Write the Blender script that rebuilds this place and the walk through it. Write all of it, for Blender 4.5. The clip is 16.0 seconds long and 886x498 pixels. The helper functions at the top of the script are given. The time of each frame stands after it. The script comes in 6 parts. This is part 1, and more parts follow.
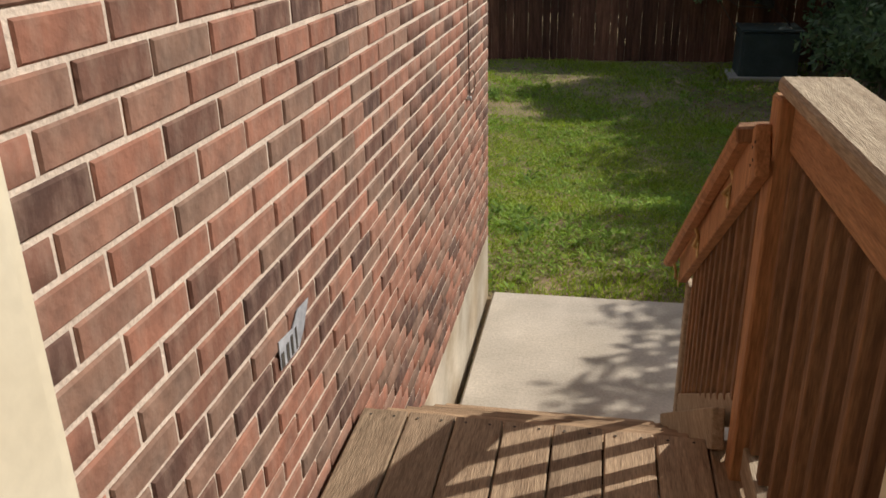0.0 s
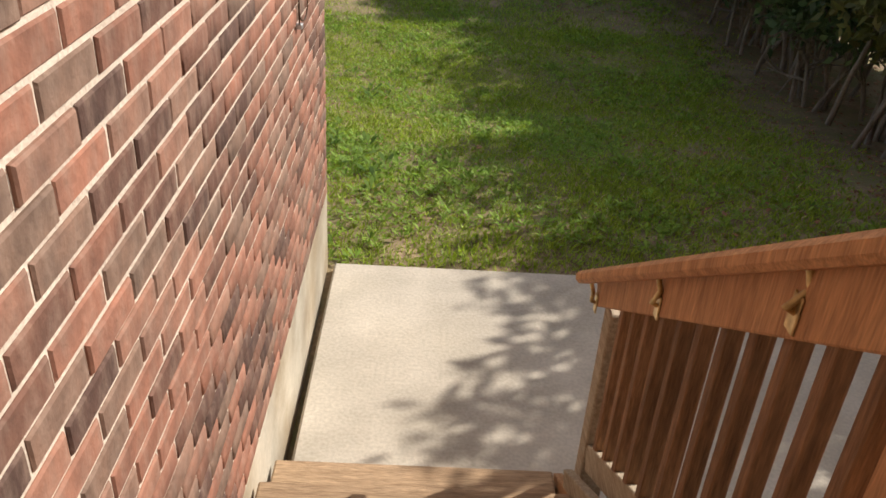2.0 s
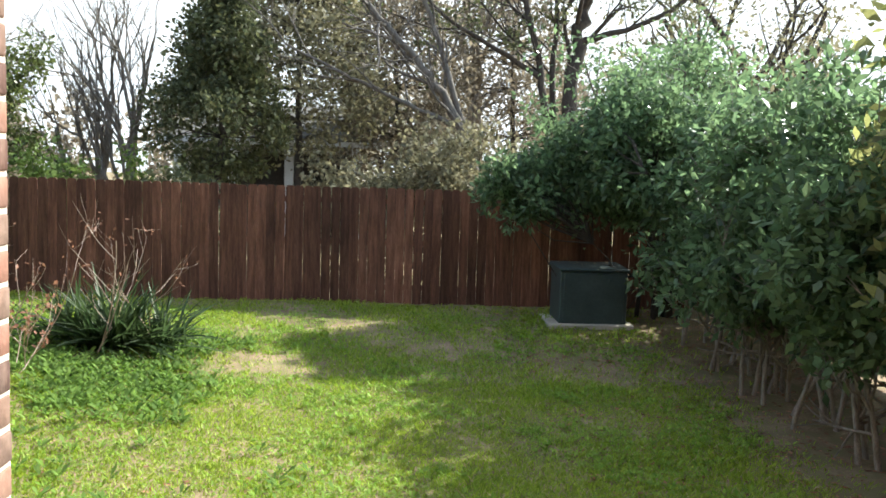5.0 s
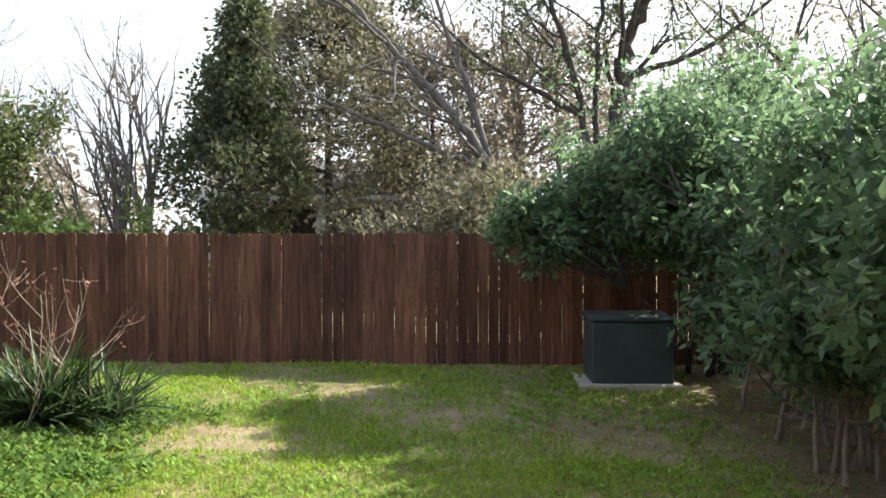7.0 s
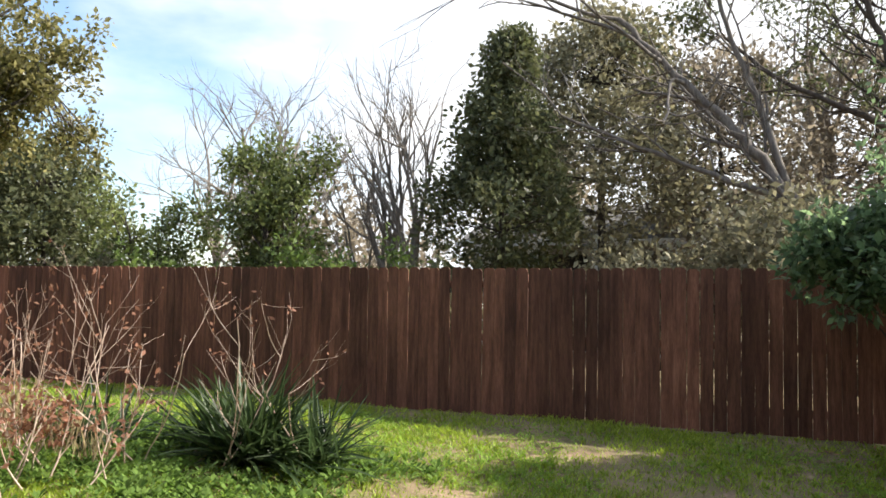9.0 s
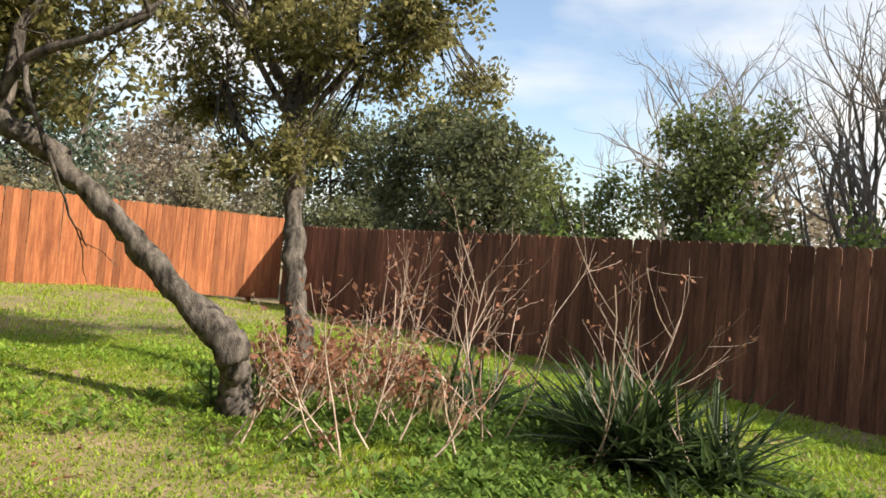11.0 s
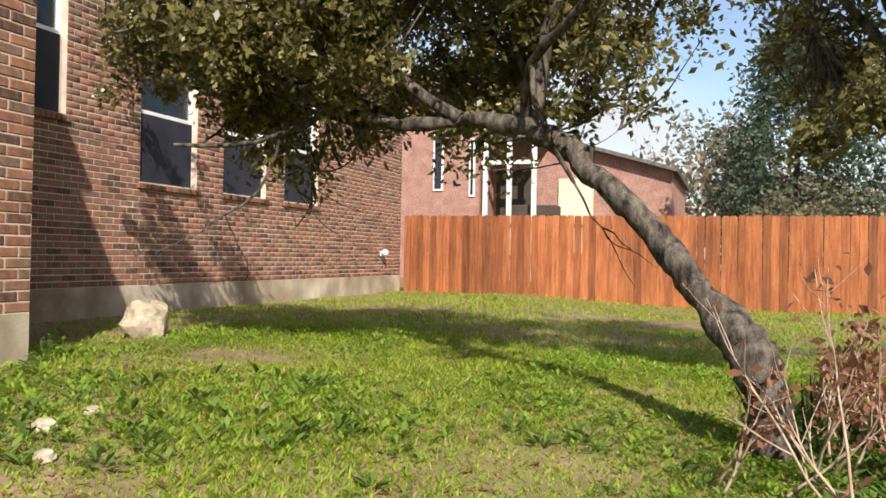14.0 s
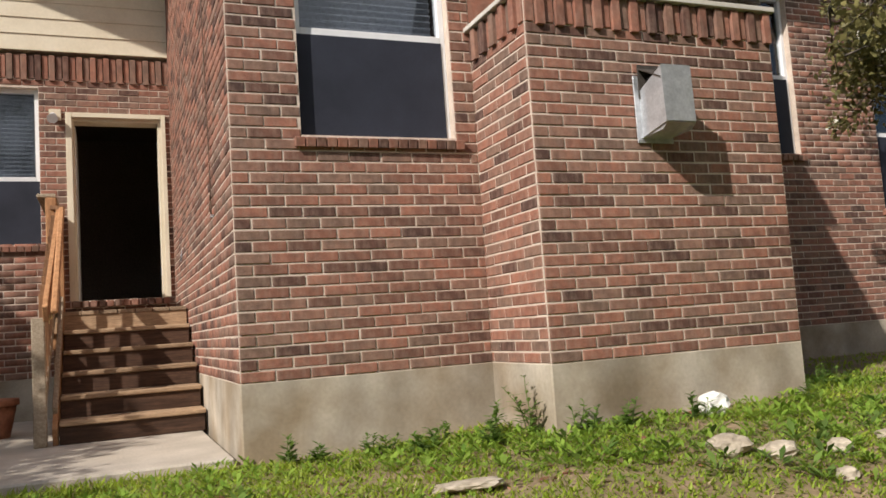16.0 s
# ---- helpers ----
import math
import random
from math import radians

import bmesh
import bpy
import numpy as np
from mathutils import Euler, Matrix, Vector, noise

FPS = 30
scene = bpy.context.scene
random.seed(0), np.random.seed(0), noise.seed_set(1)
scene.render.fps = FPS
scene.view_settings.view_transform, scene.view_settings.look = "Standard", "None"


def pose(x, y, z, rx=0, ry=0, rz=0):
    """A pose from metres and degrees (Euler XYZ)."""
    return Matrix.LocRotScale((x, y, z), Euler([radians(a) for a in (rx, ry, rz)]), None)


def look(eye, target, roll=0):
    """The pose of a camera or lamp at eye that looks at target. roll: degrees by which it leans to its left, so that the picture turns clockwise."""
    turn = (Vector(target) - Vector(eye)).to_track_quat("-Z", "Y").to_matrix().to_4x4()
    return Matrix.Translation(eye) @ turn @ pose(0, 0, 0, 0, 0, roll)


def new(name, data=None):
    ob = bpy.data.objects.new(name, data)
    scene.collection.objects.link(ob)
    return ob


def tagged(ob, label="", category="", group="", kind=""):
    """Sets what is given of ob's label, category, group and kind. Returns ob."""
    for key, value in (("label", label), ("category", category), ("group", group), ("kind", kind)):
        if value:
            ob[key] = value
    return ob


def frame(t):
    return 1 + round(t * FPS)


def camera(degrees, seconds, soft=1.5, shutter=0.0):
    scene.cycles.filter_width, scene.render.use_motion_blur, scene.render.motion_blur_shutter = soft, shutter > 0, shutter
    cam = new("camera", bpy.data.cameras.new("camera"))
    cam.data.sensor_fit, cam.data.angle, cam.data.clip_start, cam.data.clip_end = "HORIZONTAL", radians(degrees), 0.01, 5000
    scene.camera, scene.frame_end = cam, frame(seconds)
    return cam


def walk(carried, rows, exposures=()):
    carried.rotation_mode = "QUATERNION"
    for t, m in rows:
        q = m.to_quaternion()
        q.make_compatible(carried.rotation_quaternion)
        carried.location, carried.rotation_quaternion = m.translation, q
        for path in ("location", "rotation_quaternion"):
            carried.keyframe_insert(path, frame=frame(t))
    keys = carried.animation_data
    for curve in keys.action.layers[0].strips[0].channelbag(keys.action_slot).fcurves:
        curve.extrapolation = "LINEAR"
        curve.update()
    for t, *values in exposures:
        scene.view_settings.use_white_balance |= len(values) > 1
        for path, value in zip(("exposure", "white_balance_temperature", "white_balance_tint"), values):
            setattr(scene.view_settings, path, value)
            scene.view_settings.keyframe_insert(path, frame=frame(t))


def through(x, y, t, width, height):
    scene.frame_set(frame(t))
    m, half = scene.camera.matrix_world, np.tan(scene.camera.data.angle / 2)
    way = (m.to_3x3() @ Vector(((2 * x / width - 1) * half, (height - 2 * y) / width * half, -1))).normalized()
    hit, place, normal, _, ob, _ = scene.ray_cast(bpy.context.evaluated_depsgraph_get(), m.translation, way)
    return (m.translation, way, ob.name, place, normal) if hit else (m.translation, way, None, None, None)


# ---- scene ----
cam = camera(56.7, 16.0, soft=1.65)
PATH = [
    (0, (0.712, -1.033, 2.497), (0.357, 0.781, 1.735), -1.3),
    (0.5, (0.562, -0.676, 2.456), (0.439, 1.056, 1.464), 1.0),
    (1, (0.46, -0.332, 2.419), (0.538, 1.342, 1.328), 1.9),
    (1.5, (0.474, -0.074, 2.424), (0.585, 1.602, 1.339), 3.7),
    (2, (0.51, 0.228, 2.412), (0.571, 1.959, 1.411), 3.9),
    (2.5, (0.534, 0.694, 2.317), (0.669, 2.471, 1.409), 3.7),
    (3, (0.596, 1.05, 2.335), (0.746, 2.87, 1.519), 3.7),
    (3.5, (0.609, 1.404, 2.302), (0.741, 3.283, 1.631), 2.5),
    (4, (0.644, 1.735, 2.122), (0.773, 3.675, 1.656), 1.7),
    (4.5, (0.699, 2.065, 1.891), (0.838, 4.04, 1.613), 1.4),
    (4.7, (0.701, 2.288, 1.805), (0.831, 4.271, 1.577), 1.6),
    (6.8, (1.529, 4.011, 1.468), (1.5, 6.011, 1.435), -0.1),
    (7, (1.567, 4.16, 1.434), (1.508, 6.159, 1.412), 0.0),
    (7.5, (1.701, 4.473, 1.405), (1.48, 6.461, 1.405), -0.0),
    (8, (1.791, 4.947, 1.354), (1.388, 6.903, 1.443), -0.0),
    (8.2, (1.814, 5.118, 1.304), (1.344, 7.059, 1.406), 0.1),
    (10.3, (1.433, 6.822, 1.063), (0.176, 8.376, 1.143), 3.8),
    (10.7, (1.335, 7.062, 1.009), (-0.107, 8.446, 1.07), 4.9),
    (11, (1.33, 7.189, 1.004), (-0.266, 8.393, 1.038), 5.1),
    (11.5, (1.017, 7.689, 0.911), (-0.764, 8.598, 0.919), 2.6),
    (12, (0.963, 8.109, 0.909), (-0.966, 8.636, 0.869), 1.6),
    (12.3, (0.91, 8.352, 0.908), (-1.063, 8.667, 0.823), 0.9),
    (12.5, (0.777, 8.534, 0.818), (-1.211, 8.741, 0.738), 0.0),
    (13, (0.708, 8.83, 0.805), (-1.287, 8.763, 0.683), 0.5),
    (13.5, (0.547, 9.059, 0.801), (-1.418, 8.705, 0.696), 0.1),
    (14, (0.569, 9.282, 0.832), (-1.316, 8.615, 0.85), 1.1),
    (14.5, (0.528, 9.393, 0.838), (-1.192, 8.377, 0.933), 1.4),
    (15, (0.586, 9.217, 0.746), (-0.905, 7.893, 0.899), -2.5),
    (15.5, (0.68, 9.195, 0.708), (-0.471, 7.569, 0.887), -4.4),
    (16, (0.714, 9.196, 0.691), (-0.047, 7.356, 0.874), -3.9),
]
walk(cam, [(t, look(eye, target, roll)) for t, eye, target, roll in PATH],
     exposures=[(0, -0.1, 6500, 10), (1, 0.3, 6500, 10), (2.5, 0.38, 6450, 8), (3.5, 0.92, 6200, 3), (4.5, 1.4, 6050, 3), (7, 1.4, 6150, 9), (8, 1.25, 6250, 10), (10.5, 0.85, 6800, 10),
                (12.5, 0.47, 7000, 11), (13.5, 0.45, 6900, 11), (14.5, 0.4, 6600, 11), (15, 0.32, 6500, 12), (15.5, 0.14, 6450, 13), (16, 0.04, 6400, 13)])

# ---- light ----
SUN = Vector((1.0, 0.57, 0.89)).normalized()
sun = new("sun", bpy.data.lights.new("sun", "SUN"))
sun.data.energy, sun.data.angle, sun.data.color = 5.0, radians(0.6), (1.0, 0.93, 0.83)
sun.matrix_world = look(SUN * 60, (0, 0, 0))
world = bpy.data.worlds.new("world")
scene.world = world
world.use_nodes = True
wn, wl = world.node_tree.nodes, world.node_tree.links
sky = wn.new("ShaderNodeTexSky")
sky.sky_type, sky.sun_disc = "NISHITA", False
sky.sun_elevation, sky.sun_rotation = math.asin(SUN.z), math.atan2(SUN.x, SUN.y)
wcoord, wmap, wnoise, wramp, wmix = (wn.new("ShaderNode" + k) for k in ("TexCoord", "Mapping", "TexNoise", "ValToRGB", "MixRGB"))
wmap.inputs["Scale"].default_value = (1.0, 1.0, 2.6)
wnoise.inputs["Scale"].default_value, wnoise.inputs["Detail"].default_value = 2.3, 7
wramp.color_ramp.elements[0].position, wramp.color_ramp.elements[1].position = 0.45, 0.66
wmix.inputs[2].default_value = (4.7, 4.8, 4.95, 1)
wl.new(wcoord.outputs["Generated"], wmap.inputs[0])
wl.new(wmap.outputs[0], wnoise.inputs["Vector"])
wl.new(wnoise.outputs[0], wramp.inputs[0])
wdot, wrange, wmax = wn.new("ShaderNodeVectorMath"), wn.new("ShaderNodeMapRange"), wn.new("ShaderNodeMath")
wdot.operation, wdot.inputs[1].default_value = "DOT_PRODUCT", (0.42, 0.9, 0.1)
wrange.inputs[1].default_value, wrange.inputs[2].default_value = 0.45, 0.72
wmax.operation, wmax.use_clamp = "ADD", True
wl.new(wcoord.outputs["Generated"], wdot.inputs[0])
wl.new(wdot.outputs["Value"], wrange.inputs[0])
wl.new(wramp.outputs[0], wmax.inputs[0])
wl.new(wrange.outputs[0], wmax.inputs[1])
wl.new(wmax.outputs[0], wmix.inputs[0])
wl.new(sky.outputs[0], wmix.inputs[1])
wl.new(wmix.outputs[0], wn["Background"].inputs[0])
wn["Background"].inputs[1].default_value = 0.14


# ---- materials ----
def mat(name, c1, c2, scale=6.0, rough=0.8, bump=0.25, bscale=40.0, rand=0.0, stretch=(1, 1, 1), metal=0.0, spec=0.3, stops=None, grain=0.35):
    """Two scales of colour noise, a bump, and a shift of tone from piece to piece."""
    m = bpy.data.materials.new(name)
    m.use_nodes = True
    n, l = m.node_tree.nodes, m.node_tree.links
    b = n["Principled BSDF"]
    b.inputs["Roughness"].default_value, b.inputs["Metallic"].default_value = rough, metal
    b.inputs["Specular IOR Level"].default_value = spec
    co, mp, big, fine, ramp = (n.new("ShaderNode" + k) for k in ("TexCoord", "Mapping", "TexNoise", "TexNoise", "ValToRGB"))
    ob, geo, add, fract, vec = (n.new("ShaderNode" + k) for k in ("ObjectInfo", "NewGeometry", "Math", "Math", "VectorMath"))
    fract.operation, vec.operation = "FRACT", "ADD"
    l.new(ob.outputs["Random"], add.inputs[0])
    l.new(geo.outputs["Random Per Island"], add.inputs[1])
    l.new(add.outputs[0], fract.inputs[0])
    mul = n.new("ShaderNodeMath")
    mul.operation, mul.inputs[1].default_value = "MULTIPLY", 37.0
    l.new(fract.outputs[0], mul.inputs[0])
    l.new(co.outputs["Object"], vec.inputs[0])
    if rand or stops:
        l.new(mul.outputs[0], vec.inputs[1])
    mp.inputs["Scale"].default_value = stretch
    l.new(vec.outputs[0], mp.inputs[0])
    big.inputs["Scale"].default_value, big.inputs["Detail"].default_value = scale, 5
    fine.inputs["Scale"].default_value, fine.inputs["Detail"].default_value = bscale, 6
    for t in (big, fine):
        l.new(mp.outputs[0], t.inputs["Vector"])
    ramp.color_ramp.elements[0].color, ramp.color_ramp.elements[1].color = (*c1, 1), (*c2, 1)
    ramp.color_ramp.elements[0].position, ramp.color_ramp.elements[1].position = 0.32, 0.68
    l.new(big.outputs[0], ramp.inputs[0])
    colour = ramp.outputs[0]
    if stops:
        tone, mix = n.new("ShaderNodeValToRGB"), n.new("ShaderNodeMixRGB")
        els = tone.color_ramp.elements
        while len(els) < len(stops):
            els.new(0.5)
        for e, (at, c) in zip(els, stops):
            e.position, e.color = at, (*c, 1)
        l.new(fract.outputs[0], tone.inputs[0])
        mix.blend_type, mix.inputs[0].default_value = "MULTIPLY", 1.0
        l.new(tone.outputs[0], mix.inputs[1])
        l.new(colour, mix.inputs[2])
        colour = mix.outputs[0]
    if rand:
        hsv, rng = n.new("ShaderNodeHueSaturation"), n.new("ShaderNodeMapRange")
        rng.inputs[3].default_value, rng.inputs[4].default_value = 1 - rand, 1 + rand
        l.new(fract.outputs[0], rng.inputs[0])
        l.new(rng.outputs[0], hsv.inputs["Value"])
        l.new(colour, hsv.inputs["Color"])
        colour = hsv.outputs[0]
    gr, rg = n.new("ShaderNodeMixRGB"), n.new("ShaderNodeMapRange")
    rg.inputs[1].default_value, rg.inputs[2].default_value, rg.inputs[3].default_value, rg.inputs[4].default_value = 0.25, 0.75, 1 - grain, 1 + grain
    gr.blend_type, gr.inputs[0].default_value = "MULTIPLY", 1.0
    l.new(fine.outputs[0], rg.inputs[0])
    l.new(colour, gr.inputs[1])
    l.new(rg.outputs[0], gr.inputs[2])
    l.new(gr.outputs[0], b.inputs["Base Color"])
    if bump:
        bp = n.new("ShaderNodeBump")
        bp.inputs["Strength"].default_value, bp.inputs["Distance"].default_value = bump, 0.01
        l.new(fine.outputs[0], bp.inputs["Height"])
        l.new(bp.outputs[0], b.inputs["Normal"])
    return m


def leafmat(name, c1, c2, rough=0.45, scale=1.2, rand=0.45, through=0.48):
    """Thin leaves: tone from leaf to leaf, some light let through."""
    m = mat(name, c1, c2, scale=scale, rough=rough, bump=0, rand=rand, grain=0.15, spec=0.4)
    n, l = m.node_tree.nodes, m.node_tree.links
    b, out, tr, mix = n["Principled BSDF"], n["Material Output"], n.new("ShaderNodeBsdfTranslucent"), n.new("ShaderNodeMixShader")
    l.new(b.inputs["Base Color"].links[0].from_socket, tr.inputs[0])
    mix.inputs[0].default_value = through
    l.new(b.outputs[0], mix.inputs[1])
    l.new(tr.outputs[0], mix.inputs[2])
    l.new(mix.outputs[0], out.inputs[0])
    return m


BRICK = mat("brick", (0.74, 0.75, 0.75), (1.18, 1.1, 1.04), scale=11, rough=0.85, bump=0.4, bscale=45, grain=0.13, stops=[
    (0.0, (0.092, 0.053, 0.044)), (0.08, (0.118, 0.064, 0.050)), (0.18, (0.185, 0.095, 0.070)), (0.38, (0.285, 0.132, 0.092)),
    (0.55, (0.320, 0.152, 0.107)), (0.72, (0.275, 0.150, 0.110)), (0.87, (0.235, 0.146, 0.110)), (1.0, (0.170, 0.112, 0.086))])


def brick_smears(m):
    """Pale mortar dust and darker firing streaks over each brick."""
    n, l = m.node_tree.nodes, m.node_tree.links
    b = n["Principled BSDF"]
    base = b.inputs["Base Color"].links[0].from_socket
    co, mp, nz, rp, mx = (n.new("ShaderNode" + k) for k in ("TexCoord", "Mapping", "TexNoise", "ValToRGB", "MixRGB"))
    mp.inputs["Scale"].default_value = (26, 26, 9)
    nz.inputs["Scale"].default_value, nz.inputs["Detail"].default_value, nz.inputs["Roughness"].default_value = 1.0, 6, 0.62
    rp.color_ramp.elements[0].position, rp.color_ramp.elements[1].position = 0.46, 0.74
    rp.color_ramp.elements[0].color, rp.color_ramp.elements[1].color = (0, 0, 0, 1), (0.45, 0.45, 0.45, 1)
    mx.inputs[2].default_value = (0.38, 0.265, 0.205, 1)
    l.new(co.outputs["Object"], mp.inputs[0])
    l.new(mp.outputs[0], nz.inputs["Vector"])
    l.new(nz.outputs[0], rp.inputs[0])
    l.new(rp.outputs[0], mx.inputs[0])
    l.new(base, mx.inputs[1])
    l.new(mx.outputs[0], b.inputs["Base Color"])


brick_smears(BRICK)
MORTAR = mat("mortar", (0.56, 0.46, 0.38), (0.72, 0.61, 0.51), scale=5, rough=0.95, bump=0.5, bscale=90, grain=0.15)
CONCRETE = mat("concrete", (0.42, 0.37, 0.30), (0.55, 0.49, 0.41), scale=2.2, rough=0.9, bump=0.2, bscale=60, grain=0.14)
FOUNDATION = mat("foundation_concrete", (0.27, 0.21, 0.14), (0.50, 0.45, 0.37), scale=2.0, rough=0.9, bump=0.14, bscale=40, grain=0.09)
DECK = mat("weathered_deck_wood", (0.26, 0.18, 0.115), (0.40, 0.29, 0.19), scale=5, rough=0.8, bump=0.45, bscale=22, rand=0.22, stretch=(14, 1.2, 14), grain=0.4)
TREAD = mat("tread_wood", (0.28, 0.185, 0.11), (0.42, 0.29, 0.18), scale=5, rough=0.8, bump=0.4, bscale=22, rand=0.18, stretch=(1.2, 14, 14), grain=0.35)
POST = mat("cedar_post", (0.34, 0.165, 0.075), (0.52, 0.28, 0.135), scale=3, rough=0.7, bump=0.35, bscale=18, stretch=(10, 10, 1.0), grain=0.35)
# Cedar of the uprights, darker than the rails to paint in their shade.
RAIL_Z = mat("shaded_cedar_upright", (0.15, 0.076, 0.037), (0.29, 0.155, 0.077), scale=4, rough=0.7, bump=0.35, bscale=20, rand=0.2, stretch=(14, 14, 1.2), grain=0.35)
# Riser brown is darkened to carry the shade on the steps.
RISER = mat("shade_darkened_riser", (0.05, 0.026, 0.016), (0.105, 0.056, 0.034), scale=4, rough=0.75, bump=0.35, bscale=20, rand=0.2, stretch=(1.2, 14, 14), grain=0.35)
RAIL_Y = mat("cedar_rail", (0.33, 0.16, 0.072), (0.50, 0.27, 0.13), scale=4, rough=0.7, bump=0.35, bscale=20, rand=0.12, stretch=(14, 1.2, 14), grain=0.35)
GREYWOOD = mat("grey_weathered_wood", (0.30, 0.235, 0.165), (0.46, 0.38, 0.28), scale=4, rough=0.85, bump=0.5, bscale=24, stretch=(16, 1.1, 16), grain=0.4)
FENCE_D = mat("dark_stained_picket", (0.088, 0.037, 0.023), (0.185, 0.085, 0.054), scale=2.2, rough=0.8, bump=0.35, bscale=16, rand=0.35, stretch=(10, 10, 0.9), grain=0.35)
FENCE_O = mat("orange_cedar_picket", (0.22, 0.068, 0.026), (0.375, 0.14, 0.057), scale=2.2, rough=0.75, bump=0.35, bscale=16, rand=0.34, stretch=(10, 10, 0.9), grain=0.3)


def weathering(m, low, high, scale):
    """Broad blotches of stain worn thin, running on across the boards."""
    n, l = m.node_tree.nodes, m.node_tree.links
    b = n["Principled BSDF"]
    base = b.inputs["Base Color"].links[0].from_socket
    geo, mp, nz, rg, mx = (n.new("ShaderNode" + k) for k in ("NewGeometry", "Mapping", "TexNoise", "MapRange", "MixRGB"))
    mp.inputs["Scale"].default_value = (1.0, 1.0, 0.45)
    nz.inputs["Scale"].default_value, nz.inputs["Detail"].default_value = scale, 4
    rg.inputs[1].default_value, rg.inputs[2].default_value, rg.inputs[3].default_value, rg.inputs[4].default_value = 0.33, 0.68, low, high
    mx.blend_type, mx.inputs[0].default_value = "MULTIPLY", 1.0
    l.new(geo.outputs["Position"], mp.inputs[0])
    l.new(mp.outputs[0], nz.inputs["Vector"])
    l.new(nz.outputs[0], rg.inputs[0])
    l.new(base, mx.inputs[1])
    l.new(rg.outputs[0], mx.inputs[2])
    l.new(mx.outputs[0], b.inputs["Base Color"])


weathering(FENCE_D, 0.62, 1.45, 0.9)
weathering(FENCE_O, 0.82, 1.22, 1.1)
weathering(CONCRETE, 0.84, 1.12, 1.6)
weathering(FOUNDATION, 0.75, 1.28, 2.2)
CREAM = mat("cream_paint", (0.68, 0.60, 0.45), (0.76, 0.69, 0.54), scale=3, rough=0.6, bump=0.05, grain=0.05)
WHITE = mat("white_vinyl", (0.72, 0.73, 0.74), (0.80, 0.81, 0.82), scale=4, rough=0.45, bump=0.03, grain=0.04)
SHINGLE = mat("roof_shingle", (0.10, 0.095, 0.09), (0.19, 0.18, 0.165), scale=9, rough=0.95, bump=0.6, bscale=60, grain=0.3)
# Near-black of small dark parts, and of sheets that stand for unlit openings.
DARK = mat("near_black_and_unlit", (0.05, 0.042, 0.036), (0.075, 0.065, 0.055), scale=2, rough=0.9, bump=0)
INSIDE = mat("room_paint", (0.30, 0.26, 0.21), (0.36, 0.31, 0.25), scale=2, rough=0.9, bump=0.05)
BLIND = mat("blind_slat", (0.30, 0.31, 0.34), (0.38, 0.39, 0.42), scale=3, rough=0.6, bump=0)
SCREEN = mat("solar_screen", (0.019, 0.022, 0.033), (0.03, 0.034, 0.05), scale=3, rough=0.75, bump=0.1, bscale=400)
BOXGREEN = mat("utility_green_steel", (0.035, 0.05, 0.05), (0.055, 0.075, 0.073), scale=3, rough=0.5, bump=0.05, bscale=30, grain=0.12)
GALV = mat("galvanised_steel", (0.50, 0.52, 0.54), (0.66, 0.68, 0.70), scale=14, rough=0.38, bump=0.05, bscale=60, metal=0.6, grain=0.12)
BRASS = mat("brass_bracket", (0.42, 0.30, 0.13), (0.62, 0.47, 0.24), scale=20, rough=0.35, metal=0.8, bump=0.05)
ROCK = mat("limestone", (0.30, 0.25, 0.18), (0.55, 0.48, 0.38), scale=6, rough=0.95, bump=0.8, bscale=26, grain=0.2)
WHITEROCK = mat("white_limestone", (0.74, 0.72, 0.66), (0.86, 0.84, 0.80), scale=8, rough=0.95, bump=0.8, bscale=26, grain=0.12)
BARK = mat("oak_bark", (0.02, 0.016, 0.013), (0.185, 0.158, 0.132), scale=4.5, rough=0.95, bump=1.0, bscale=26, stretch=(5, 5, 1.6), grain=0.5)
PALEBARK = mat("pale_bark", (0.17, 0.145, 0.12), (0.30, 0.265, 0.225), scale=5, rough=0.9, bump=0.5, bscale=30, stretch=(4, 4, 1), grain=0.3)
GREYBARK = mat("grey_brown_bark", (0.095, 0.08, 0.068), (0.19, 0.165, 0.14), scale=4, rough=0.9, bump=0.5, bscale=26, stretch=(4, 4, 1), grain=0.3)
DARKBARK = mat("dark_bark", (0.04, 0.033, 0.028), (0.085, 0.07, 0.06), scale=4, rough=0.9, bump=0.6, bscale=24, stretch=(4, 4, 1), grain=0.3)
TWIG = mat("dry_twig", (0.36, 0.25, 0.19), (0.60, 0.47, 0.38), scale=6, rough=0.85, bump=0.2, grain=0.2)
CABLE = mat("brown_cable", (0.06, 0.035, 0.02), (0.10, 0.06, 0.035), scale=6, rough=0.5, bump=0)
PLASTER = mat("pale_plaster", (0.55, 0.52, 0.46), (0.63, 0.60, 0.54), scale=3, rough=0.9, bump=0.1, grain=0.06)
L_OAK = leafmat("oak_leaf", (0.12, 0.125, 0.045), (0.34, 0.30, 0.12), rough=0.3)
L_HEDGE = leafmat("hedge_leaf", (0.085, 0.145, 0.07), (0.225, 0.315, 0.15), rough=0.28, through=0.6)
L_LEAFY = leafmat("leafy_tree_leaf", (0.10, 0.13, 0.04), (0.23, 0.26, 0.085), rough=0.4)
L_BLUE = leafmat("blue_green_needle", (0.06, 0.095, 0.06), (0.15, 0.20, 0.13), rough=0.5)
# Hedge leaf in lighter yellow, with sunlight put into the colour.
L_HEDGEY = leafmat("sunlit_hedge_leaf", (0.17, 0.19, 0.06), (0.36, 0.35, 0.14), rough=0.35, through=0.62)
L_DARK = leafmat("dark_evergreen_leaf", (0.07, 0.088, 0.038), (0.18, 0.185, 0.085), rough=0.45)
